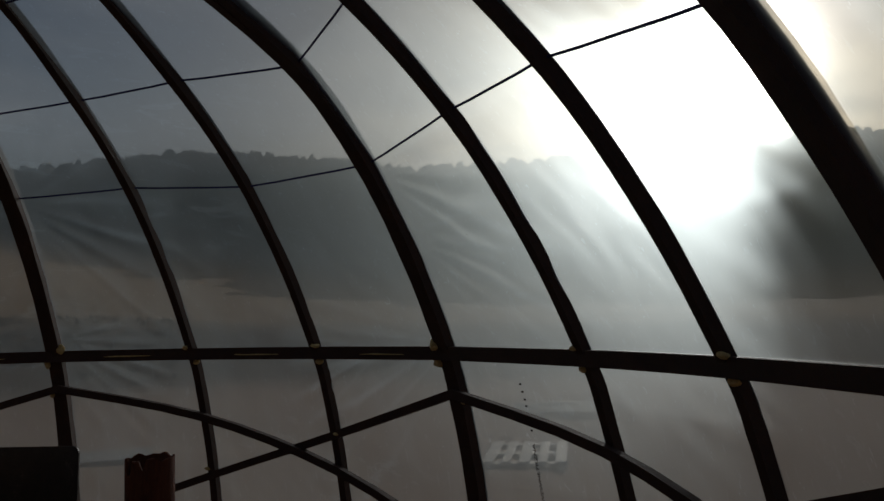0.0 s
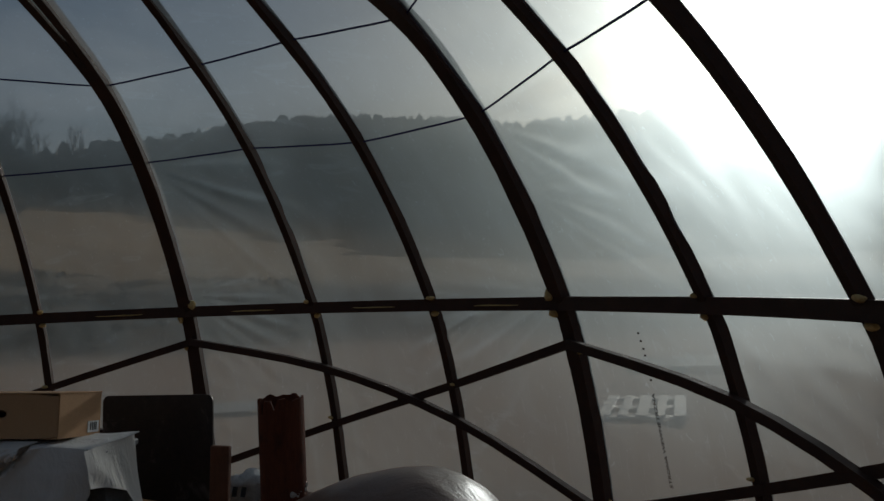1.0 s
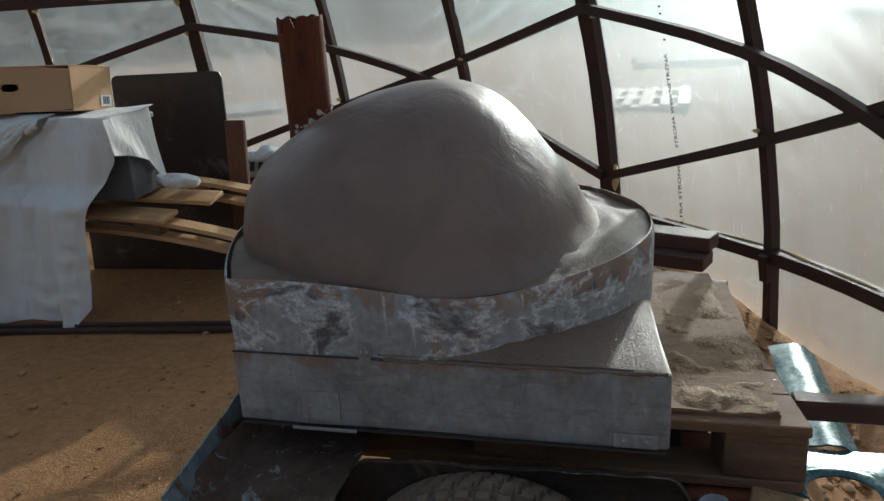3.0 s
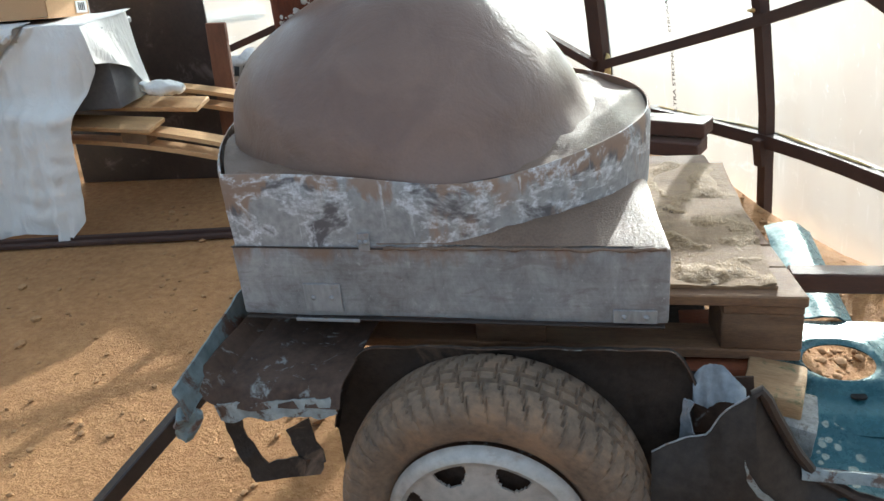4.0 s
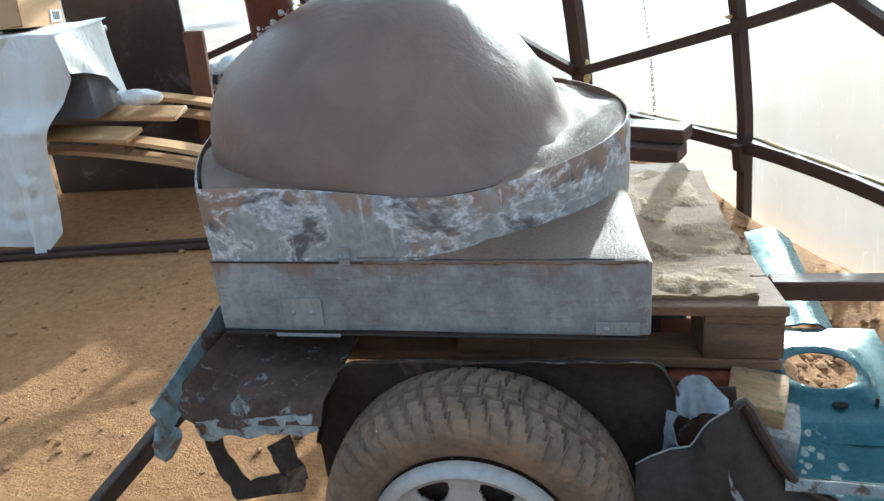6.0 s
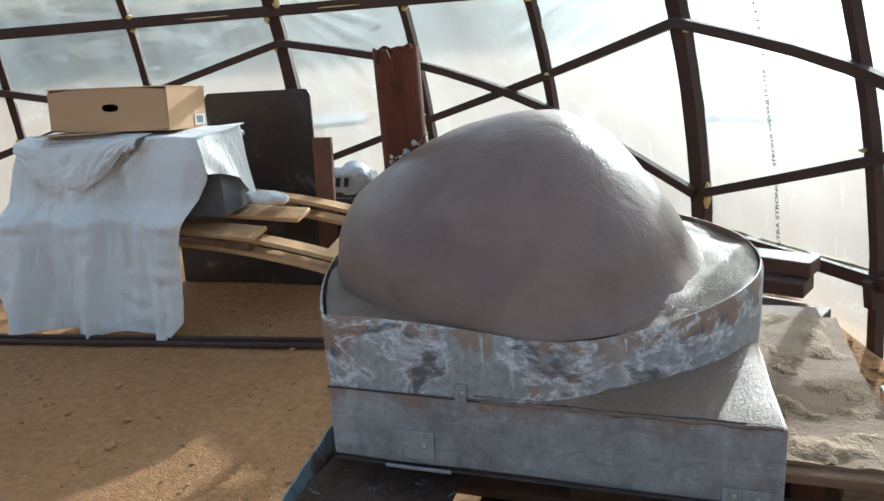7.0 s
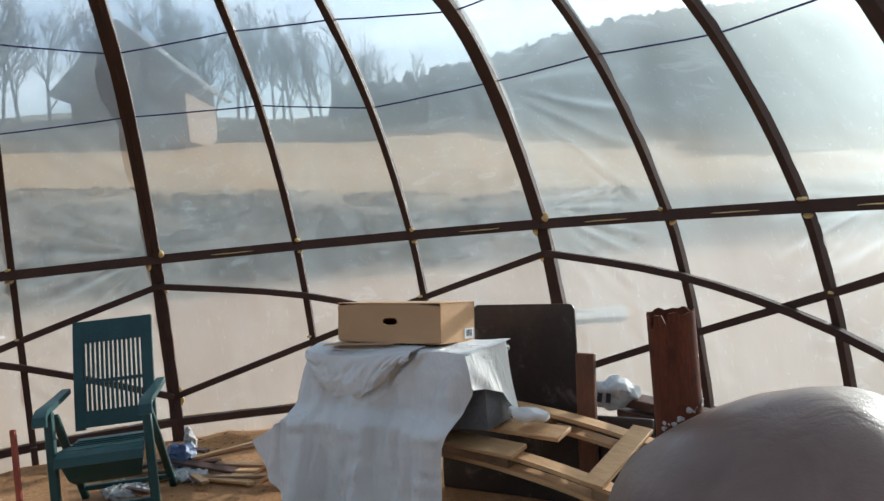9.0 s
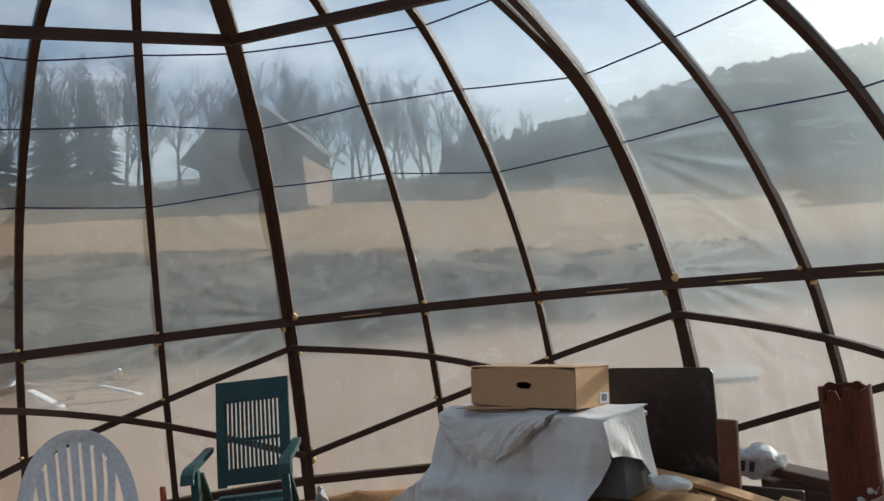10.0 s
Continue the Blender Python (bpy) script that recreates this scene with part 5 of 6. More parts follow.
part("plank_body", rough_up(box((0.10, 0.03, 0.78), pose(0, 0, 0.39), 0.004), 0.003, 5), PLANKRED, post)
panel = thing("dark_board", "dark board lying on edge under the former", "board", pose(-2.20, 3.58, 0.0, -5, 0, 3))
part("board_body", box((1.25, 0.02, 0.46), pose(-0.12, 0, 0.23), 0.004), BLACKSTEEL, panel)

# stack of dark planks along the wall, with a torn sack on it
rng = random.Random(5)
for i, (x0, y0, x1, y1, z, w, h) in enumerate(((-2.1, 4.10, 0.26, 3.28, 0.03, 0.16, 0.05), (-2.0, 3.92, 0.24, 3.12, 0.03, 0.16, 0.05), (-1.95, 4.05, 0.20, 3.25, 0.09, 0.15, 0.06), (-2.05, 3.92, 0.27, 3.06, 0.15, 0.12, 0.06), (-2.0, 4.03, 0.22, 3.22, 0.22, 0.13, 0.06), (-1.9, 4.08, 0.24, 3.26, 0.29, 0.12, 0.06), (-2.05, 4.06, -0.9, 3.62, 0.36, 0.12, 0.06), (-2.0, 4.05, -1.0, 3.66, 0.43, 0.12, 0.05))):
    p = thing("stacked_plank", "long dark brown plank stacked along the film wall", "plank", pose(x0, y0, z), "stack of dark planks")
    part("plank_body", rough_up(beam((0, 0, 0), (x1 - x0, y1 - y0, 0.0), w, h, 0.005), 0.004, 3, i), DARKWOOD, p)
sack = thing("torn_sack", "crumpled white printed sack on the plank stack", "sack", pose(-2.06, 3.97, 0.405))
bm = bmesh.new()
bmesh.ops.create_icosphere(bm, subdivisions=4, radius=1.0, matrix=pose(0, 0, 0.085, 0, 10, 20) @ Matrix.Diagonal((0.12, 0.08, 0.07, 1)))
part("sack_body", rough_up(rough_up(bm, 0.05, 7), 0.015, 30), SACK, sack)
for i in range(3):
    part("print_bar", box((0.025, 0.004, 0.05), pose(-0.07 + 0.05 * i, -0.125, 0.085, -10, 10, 20), 0.0), INK, sack)


# ---- chairs ----
def slab_path(pts, w0, w1, t, bm=None):
    """A flat strip along pts in the y-z plane, w wide and t thick."""
    pts = [Vector(p) for p in pts]
    def sides(i):
        d = (pts[min(i + 1, len(pts) - 1)] - pts[max(i - 1, 0)]).normalized()
        return Vector((1, 0, 0)), d.cross(Vector((1, 0, 0)))
    n = len(pts) - 1
    return sweep(pts, sides, lambda i: [(-(w0 + (w1 - w0) * i / n) / 2, -t / 2), ((w0 + (w1 - w0) * i / n) / 2, -t / 2), ((w0 + (w1 - w0) * i / n) / 2, t / 2), (-(w0 + (w1 - w0) * i / n) / 2, t / 2)], bm)


def shift(bm, v):
    bmesh.ops.translate(bm, verts=bm.verts, vec=v)
    return bm


chair = thing("garden_chair", "dark green plastic reclining garden chair with a slatted back", "chair", pose(-4.36, 2.31, 0.0, 0, 0, 47))
def bk(x, t):
    """A point of the backrest at width x, t from bottom to top."""
    return Vector((x, 0.42 + 0.15 * t + 0.05 * t * t, 0.45 + 0.63 * t))
for sgn in (-1, 1):
    part("back_stile", shift(slab_path([bk(0, i / 8) for i in range(9)], 0.055, 0.055, 0.028), Vector((0.205 * sgn, 0, 0))), GREENPLASTIC, chair)
    part("front_leg", beam((0.262 * sgn, 0.0, 0.0), (0.258 * sgn, 0.05, 0.66), 0.05, 0.04, 0.006), GREENPLASTIC, chair)
    part("rear_leg", beam((0.262 * sgn, 0.56, 0.0), (0.25 * sgn, 0.12, 0.62), 0.045, 0.03, 0.006), GREENPLASTIC, chair)
    part("armrest", shift(slab_path([(0, -0.06, 0.60), (0, -0.045, 0.645), (0, 0.0, 0.668), (0, 0.15, 0.672), (0, 0.32, 0.68), (0, 0.47, 0.69)], 0.075, 0.05, 0.03), Vector((0.275 * sgn, 0, 0))), GREENPLASTIC, chair, "paler sun-bleached green armrest")
part("top_panel", slab_path([bk(0, 0.80 + 0.20 * i / 6) for i in range(7)], 0.41, 0.36, 0.024), GREENPLASTIC, chair)
part("lower_panel", slab_path([bk(0, 0.02 + 0.15 * i / 4) for i in range(5)], 0.40, 0.40, 0.024), GREENPLASTIC, chair)
part("middle_bar", slab_path([bk(0, 0.42 + 0.03 * i / 2) for i in range(3)], 0.40, 0.40, 0.026), GREENPLASTIC, chair)
for i in range(14):
    x = -0.172 + 0.344 * i / 13
    part("back_slat", shift(slab_path([bk(0, 0.15 + 0.67 * j / 6) for j in range(7)], 0.0145, 0.0145, 0.016), Vector((x, 0, 0))), GREENPLASTIC, chair)
part("seat", slab_path([(0, -0.045, 0.36), (0, -0.03, 0.405), (0, 0.02, 0.425), (0, 0.10, 0.42), (0, 0.20, 0.405), (0, 0.30, 0.395), (0, 0.40, 0.40)], 0.47, 0.44, 0.018), GREENPLASTIC, chair)
for i in range(5):
    part("seat_rib", box((0.42, 0.02, 0.008), pose(0, 0.03 + 0.075 * i, 0.432 - 0.006 * i, -3, 0, 0), 0.003), GREENPLASTIC, chair)
part("seat_skirt", slab_path([(0, 0.02, 0.40), (0, 0.03, 0.33), (0, 0.06, 0.26), (0, 0.10, 0.23)], 0.46, 0.36, 0.014), GREENPLASTIC, chair)
part("front_stretcher", beam((-0.26, 0.0, 0.10), (0.26, 0.0, 0.10), 0.03, 0.045, 0.004), GREENPLASTIC, chair)
part("rear_stretcher", beam((-0.26, 0.50, 0.08), (0.26, 0.50, 0.08), 0.03, 0.03, 0.004), GREENPLASTIC, chair)

mono = thing("white_chair", "grubby white resin chair with a rounded slatted back", "chair", pose(-3.83, 1.21, 0.0, 0, 0, 66))
def arc_back(t, inset=0.0):
    """The rounded back frame, t from one foot of it to the other."""
    a = math.pi * t
    x = -(0.235 - inset) * math.cos(a)
    up = math.sin(a) ** 0.55
    return Vector((x, 0.24 + 0.10 * up - 0.6 * x * x, 0.46 + (0.60 - inset) * up))
pts = [arc_back(i / 40) for i in range(41)]
def mono_axes(i):
    d = (pts[min(i + 1, 40)] - pts[max(i - 1, 0)]).normalized()
    u = d.cross(Vector((0, 1, 0.2))).normalized()
    return u, d.cross(u)
part("back_frame", sweep(pts, mono_axes, lambda i: [(-0.028, -0.008), (0.028, -0.008), (0.032, 0.006), (0.0, 0.012), (-0.032, 0.006)]), WHITEPLASTIC, mono)
for i in range(7):
    x = -0.15 + 0.05 * i
    top = 0.46 + 0.575 * (1 - (x / 0.225) ** 2) ** 0.35
    yb = 0.24 + 0.10 * ((top - 0.46) / 0.6) - 0.6 * x * x
    part("back_slat", sweep([(x * 0.72, 0.21, 0.44), (x * 0.86, 0.25 - 0.6 * x * x, 0.62), (x, (0.27 + yb) / 2, 0.82), (x * 1.02, yb, top)], lambda i: (Vector((1, 0, 0)), Vector((0, 1, 0))), lambda i: [(-0.013 - 0.002 * i, -0.006), (0.013 + 0.002 * i, -0.006), (0.013 + 0.002 * i, 0.006), (-0.013 - 0.002 * i, 0.006)]), WHITEPLASTIC, mono)
part("seat", rough_up(box((0.44, 0.44, 0.02), pose(0, 0.02, 0.43, 3, 0, 0), 0.008, seg=2), 0.003, 5), WHITEPLASTIC, mono)
for sx in (-1, 1):
    part("armrest", tube([(0.235 * sx, 0.22, 0.66), (0.275 * sx, 0.05, 0.67), (0.28 * sx, -0.14, 0.665), (0.265 * sx, -0.20, 0.63)], 0.022, 8), WHITEPLASTIC, mono)
    for sy in (-1, 1):
        part("leg", tube([(0.25 * sx, 0.03 + 0.24 * sy, 0.0), (0.22 * sx, 0.02 + 0.20 * sy, 0.43)] + ([(0.265 * sx, -0.19, 0.63)] if sy < 0 else []), 0.02, 8), WHITEPLASTIC, mono)


# ---- small things on the frame ----
rng = random.Random(11)
def foam_blob(p, size, seed, turn=None):
    bm = bmesh.new()
    bmesh.ops.create_icosphere(bm, subdivisions=2, radius=1.0, matrix=Matrix.Translation(p) @ Matrix.Rotation(seed * 1.3 if turn is None else turn, 4, "Z") @ Matrix.Diagonal((*size, 1)))
    return rough_up(bm, min(0.010, 0.9 * min(size)), 30, seed)
for k in range(-5, 9):
    a = rib_yaw(k)
    side = Vector((math.cos(a), math.sin(a), 0))
    for z, n in ((1.44, 1.0), (1.355, 1.0), (0.71 if (k + 1) % 3 == 1 else 0.95, 0.7)):
        major = (k + 1) % 3 == 0
        if z < 1.0 and major:
            z = 1.17
        p = rib_point(k, z, -0.022) + side * (rng.choice((-1, 1)) * (0.048 if major else 0.022))
        part("foam_patch", local(foam_blob(p, (0.026 * n, 0.018, (0.030 if major else 0.013) * n), rng.uniform(0, 50))), FOAM, greenhouse, "yellow sprayed foam patch")
    if major:
        p = rib_point(k, 0.36, -0.012) + side * 0.05
        part("foam_patch", local(foam_blob(p, (0.016, 0.02, 0.07), rng.uniform(0, 50))), FOAM, greenhouse, "yellow sprayed foam patch")
for k in range(-4, 8):
    # foam squeezed out along the bottom rail
    for j in range(3):
        p = rib_point(k + (j + 0.5) / 3, 0.20, 0.03)
        part("foam_bead", local(foam_blob(p, (0.15, 0.006, 0.004), rng.uniform(0, 50), rib_yaw(k) - TURN / 6)), FOAM, greenhouse, "yellow foam bead")
    if (k + 1) % 3 != 0:
        p0, p1 = rib_point(k, 0.06, -0.03), rib_point(k, 0.16, -0.045)
        part("rib_foot", local(beam(p0, p1 + Vector((0, 0, 0.02)), 0.045, 0.03, 0.003)), STEEL, greenhouse)
# foam line on the upper face of the middle rail
for k in (-1, 1, 2, 3, 4):
    p = rib_point(k + 0.55, 1.395, -0.036)
    part("foam_bead", local(foam_blob(p, (0.16, 0.003, 0.003), rng.uniform(0, 50), rib_yaw(k) - TURN / 6)), FOAM, greenhouse, "yellow foam bead")

# printing on the film
for text, z0, z1 in (("ULTRA STRONG", 0.17, 0.50), ("STRONA WEWNETRZNA", 0.57, 1.00)):
    curve = bpy.data.curves.new("film_print", "FONT")
    curve.body, curve.size, curve.align_x, curve.offset = text, 0.026, "LEFT", 0.0004
    dg = new("film_print", curve)
    me = bpy.data.meshes.new_from_object(dg)
    bpy.data.objects.remove(dg)
    me.materials.clear()
    me.materials.append(INK)
    p, q = rib_point(5.495, z0, 0.012), rib_point(5.495, z1, 0.012)
    up = (q - p).normalized()
    a = (rib_yaw(5) + rib_yaw(6)) / 2
    yv = up.cross(Vector((-math.sin(a), math.cos(a), 0))).normalized()
    wide = max(v.co.x for v in me.vertices)
    for v in me.vertices:
        v.co.x *= (q - p).length / wide
    ob = new("film_print", me)
    ob.matrix_basis = Matrix.Translation(p) @ Matrix((up, yv, up.cross(yv))).transposed().to_4x4()
    tagged(ob, "small black lettering printed up the film", "print", kind="structure")
# further marks too small to read
bm = bmesh.new()
for z in (1.06, 1.17, 1.20, 1.235, 1.27):
    p = rib_point(5.495, z, 0.012)
    box((0.013, 0.001, 0.008), Matrix.Translation(p) @ pose(0, 0, 0, 0, 0, math.degrees((rib_yaw(5) + rib_yaw(6)) / 2)), 0.0, bm)
tagged(link_mesh("film_print", bm, INK), "small black marks printed up the film", "print", kind="structure")

# ---- fittings on the oven tray ----
strip = olocal(beam((-0.760, 1.2235, 0.711), (-0.44, 1.2235, 0.708), 0.003, 0.003, 0.0005))
part("seam_strip", strip, BLACKSTEEL, oven, "dark seam between wall and base")
for x, z, w, h in ((-0.492, 0.722, 0.022, 0.034), (-0.59, 0.606, 0.075, 0.058), (-0.012, 0.580, 0.075, 0.026)):
    bm = box((w, 0.004, h), pose(x, 1.2225, z), 0.001)
    pl = part("bracket", olocal(bm), ZINC, oven, "riveted metal bracket")
    for dx in (-0.25, 0.25):
        part("rivet", olocal(lathe([(0.005, 0), (0.005, 0.002), (0.003, 0.004), (0.0005, 0.0045)], 10, pose(x + dx * w, 1.2205, z, 90, 0, 0))), ZINC, pl)
part("base_lip", olocal(beam((-0.755, 1.2205, 0.563), (0.038, 1.2205, 0.563), 0.012, 0.004, 0.001)), BLACKSTEEL, oven, "dark folded lower lip")
part("bracket_foot", olocal(beam((-0.65, 1.2175, 0.5615), (-0.52, 1.2175, 0.5615), 0.010, 0.007, 0.001)), ZINC, oven)
for i in range(5):
    z = 0.73 + 0.024 * i
    part("rivet", olocal(lathe([(0.0035, 0), (0.0035, 0.0015), (0.0005, 0.003)], 8, pose(-0.742, OY - OR - 0.001, z, 90, 0, 0))), ZINC, oven)
# mortar ooze along the foot of the wall
bm = bmesh.new()
pts = []
for i in range(60):
    u = i / 59
    x = -0.46 + 0.50 * u
    pts.append(Vector((x, 1.2245 + 0.002 * noise.noise(Vector((x * 30, 0, 0))), 0.709 - 0.014 * max(0, noise.noise(Vector((x * 16, 2, 0)))))))
part("mortar_ooze", olocal(tube(pts, [0.002 + 0.006 * abs(noise.noise(Vector((i * 0.33, 5, 0)))) for i in range(60)], 7)), WETCLAY, oven, "brown mortar oozing over the tray edge")
# mortar ring at the chimney's foot
PALEMORTAR = surface("pale_mortar", (0.42, 0.37, 0.32), (0.58, 0.52, 0.46), 20, (0.8, 1), 120, 0.6, 0.004)
rng = random.Random(31)
for i in range(16):
    a = rng.uniform(-1.9, 0.3)
    z = 1.058 + 0.035 * math.cos(a) + abs(rng.gauss(0, 0.009))
    bm = bmesh.new()
    bmesh.ops.create_icosphere(bm, subdivisions=2, radius=rng.uniform(0.002, 0.0055), matrix=pose(px + 0.051 * math.cos(a), py + 0.051 * math.sin(a), z, 0, 0, math.degrees(a)) @ Matrix.Diagonal((0.45, 1.3, 1.0, 1)))
    part("chimney_mortar", olocal(rough_up(bm, 0.004, 90, i)), PALEMORTAR, oven, "pale mortar splash on the chimney")

# ---- clutter by the chair ----
post = thing("red_stake", "thin red-painted upright stake by the film wall", "stake", pose(-4.75, 2.02, 0.0, 0, 2, 20))
part("stake_body", box((0.035, 0.02, 0.58), pose(0, 0, 0.29), 0.003), surface("red_paint", (0.30, 0.05, 0.03), (0.42, 0.09, 0.05), 9, (0.5, 0.8), 60, 0.3, 0.002), post)
rng = random.Random(21)
for i in range(16):
    x, y = rng.uniform(-5.1, -4.3), rng.uniform(2.55, 3.35)
    if x < -4.75 and y < 2.7:
        y += 0.3
    L = rng.uniform(0.18, 0.55)
    p = thing("wood_offcut", "splintered wood offcut lying on the earth", "offcut", pose(x, y, 0.025 + 0.02 * (i % 3), 0, rng.uniform(-6, 6), rng.uniform(-20, 60)), "wood offcuts by the chair")
    part("offcut_body", rough_up(box((L, rng.uniform(0.03, 0.08), 0.02), None, 0.003), 0.004, 8, i), (WOOD, OLDWOOD, DARKWOOD)[i % 3], p)
for i, (x0, y0, x1, y1, z0, z1) in enumerate(((-4.95, 3.05, -3.55, 3.50, 0.03, 0.36), (-4.90, 3.20, -3.60, 3.58, 0.03, 0.28), (-4.80, 3.00, -3.70, 3.36, 0.025, 0.06), (-4.75, 2.92, -3.85, 3.22, 0.02, 0.05))):
    p = thing("long_offcut", "long thin sawn slat lying towards the covered stand", "slat", pose(x0, y0, z0), "long slats by the chair")
    part("slat_body", rough_up(beam((0, 0, 0), (x1 - x0, y1 - y0, z1 - z0), 0.055, 0.018, 0.003), 0.003, 6, i), (WOOD, OLDWOOD)[i % 2], p)
def crumple(name, label, cat, p, size, material, seed):
    t = thing(name, label, cat, pose(*p))
    bm = bmesh.new()
    bmesh.ops.create_icosphere(bm, subdivisions=4, radius=1.0, matrix=pose(0, 0, size[2] * 0.7) @ Matrix.Diagonal((*size, 1)))
    part(name + "_body", rough_up(rough_up(bm, 0.35 * min(size), 1.2 / min(size), seed), 0.014, 34, seed), material, t)
BAG = surface("clear_bag", (0.34, 0.33, 0.31), (0.55, 0.53, 0.50), 12, (0.35, 0.6), 40, 0.8, 0.02)
BLUEBAG = surface("blue_bag", (0.02, 0.04, 0.10), (0.06, 0.10, 0.20), 12, (0.25, 0.45), 40, 0.6, 0.01)
crumple("plastic_bag", "crumpled translucent plastic bag at the foot of the frame", "bag", (-4.62, 3.02, 0.0), (0.17, 0.10, 0.035), BAG, 1)
crumple("plastic_bag", "upright bunched clear plastic at the foot of the frame", "bag", (-5.02, 3.32, 0.0), (0.05, 0.035, 0.13), BAG, 2)
crumple("plastic_bag", "crushed dark blue plastic bag by the wood offcuts", "bag", (-4.80, 3.10, 0.05), (0.10, 0.08, 0.08), BLUEBAG, 3)
crumple("plastic_bag", "flattened pale plastic bag under the green chair", "bag", (-4.70, 2.62, 0.02), (0.18, 0.12, 0.035), BAG, 4)
# loose clods and stones on the earth, too many to count
clods = bmesh.new()
rng = random.Random(8)
for i in range(2600):
    if i > 1500:
        # thickest along the sunny foot of the film
        a = rng.uniform(-1.25, -0.45)
        r = rng.gauss(3.42, 0.22)
        x, y = CX - math.sin(a) * r, CY + math.cos(a) * r
    elif i % 3:
        x, y = rng.uniform(-4.6, 0.0), rng.uniform(0.6, 3.2)
    else:
        a = rng.uniform(-0.9, 1.2)
        r = rng.gauss(3.62, 0.12)
        x, y = CX - math.sin(a) * r, CY + math.cos(a) * r
    if math.hypot(x - CX, y - CY) > 3.72 or (-0.8 < x < 0.6 and 1.0 < y < 2.1):
        continue
    r = rng.uniform(0.003, 0.011) * (2.0 if rng.random() < (0.25 if i > 1500 else 0.06) else 1)
    bmesh.ops.create_icosphere(clods, subdivisions=1, radius=r, matrix=pose(x, y, ground_z(x, y) + r * 0.3, 0, 0, rng.uniform(0, 360)) @ Matrix.Diagonal((1.3, 1.0, 0.7, 1)))
tagged(link_mesh("earth_clods", rough_up(clods, 0.003, 90), surface("dry_clods", (0.25, 0.115, 0.045), (0.48, 0.26, 0.115), 5, (0.9, 1), 90, 0.6, 0.004)), "loose clods and grit strewn on the earth floor", "clods", kind="stuff")


# ---- outside ----
PALEWOOD = surface("bleached_pine", (0.55, 0.49, 0.41), (0.76, 0.70, 0.61), 4, (0.22, 0.45), 40, 0.2, 0.002, stretch=(1, 6, 6), vary=0.1)
for x, y, z, rz, size, label in ((-0.10, 9.3, -0.09, 88, (1.35, 0.86), "pale sunlit pallet lying flat in the yard"), (0.40, 13.4, -0.06, 4, (1.5, 1.3), "wide pale pallet lying further out in the yard"), (-5.1, 9.2, -0.10, 25, (1.2, 0.8), "pale pallet lying beyond the stand")):
    make_pallet("pallet", label, pose(x, y, ground_z(x, y) + z, 0, 0, rz), size, 5, PALEWOOD, "pallets in the yard")


def make_tree(seed, height, spread):
    """A bare winter tree: a tapered trunk with forking limbs and fine twigs."""
    rng = random.Random(seed)
    trunk, twigs = bmesh.new(), bmesh.new()
    def grow(p, d, length, r, level):
        pts, rad = [p], [r]
        for i in range(4):
            d = (d + Vector((rng.uniform(-1, 1), rng.uniform(-1, 1), rng.uniform(-0.3, 0.5))) * (0.10 if level == 0 else 0.22)).normalized()
            p = p + d * length / 4
            pts.append(p)
            rad.append(r * (1 - 0.16 * (i + 1) if level < 4 else 1 - 0.22 * (i + 1)))
        tube(pts, rad, 6 if level < 2 else 3, trunk if level < 2 else twigs, caps=False) if level < 2 else thin(pts, rad)
        if level >= 4:
            return
        n = (7, 5, 4, 4)[level]
        for i in range(n):
            t = rng.uniform(0.35 if level == 0 else 0.2, 1.0)
            base = pts[min(4, int(t * 4))]
            a = rng.uniform(0, 6.283)
            tilt = rng.uniform(0.35, 0.8) * spread
            side = Vector((math.cos(a), math.sin(a), 0))
            nd = (d * math.cos(tilt) + side * math.sin(tilt) + Vector((0, 0, 0.15))).normalized()
            grow(base, nd, length * rng.uniform(0.42, 0.62), r * (0.42 if level == 0 else 0.5), level + 1)
    def thin(pts, rad):
        for p, q, r in zip(pts, pts[1:], rad):
            d = (q - p).normalized()
            u = d.cross(Vector((0.3, 0.5, 0.8))).normalized()
            v = d.cross(u)
            r = max(r, 0.012)
            a = [twigs.verts.new(p + r * (math.cos(x) * u + math.sin(x) * v)) for x in (0, 2.1, 4.2)]
            b = [twigs.verts.new(q + 0.8 * r * (math.cos(x) * u + math.sin(x) * v)) for x in (0, 2.1, 4.2)]
            for i in range(3):
                twigs.faces.new((a[i], a[(i + 1) % 3], b[(i + 1) % 3], b[i]))
    grow(Vector((0, 0, -0.3)), Vector((0, 0, 1)), height * 0.62, height * 0.013, 0)
    t = thing("bare_tree", "leafless grey-brown tree on the hillside", "tree", Matrix(), "bare trees on the hillside")
    part("trunk", trunk, BARK, t)
    part("crown", twigs, BARK, t)
    return t


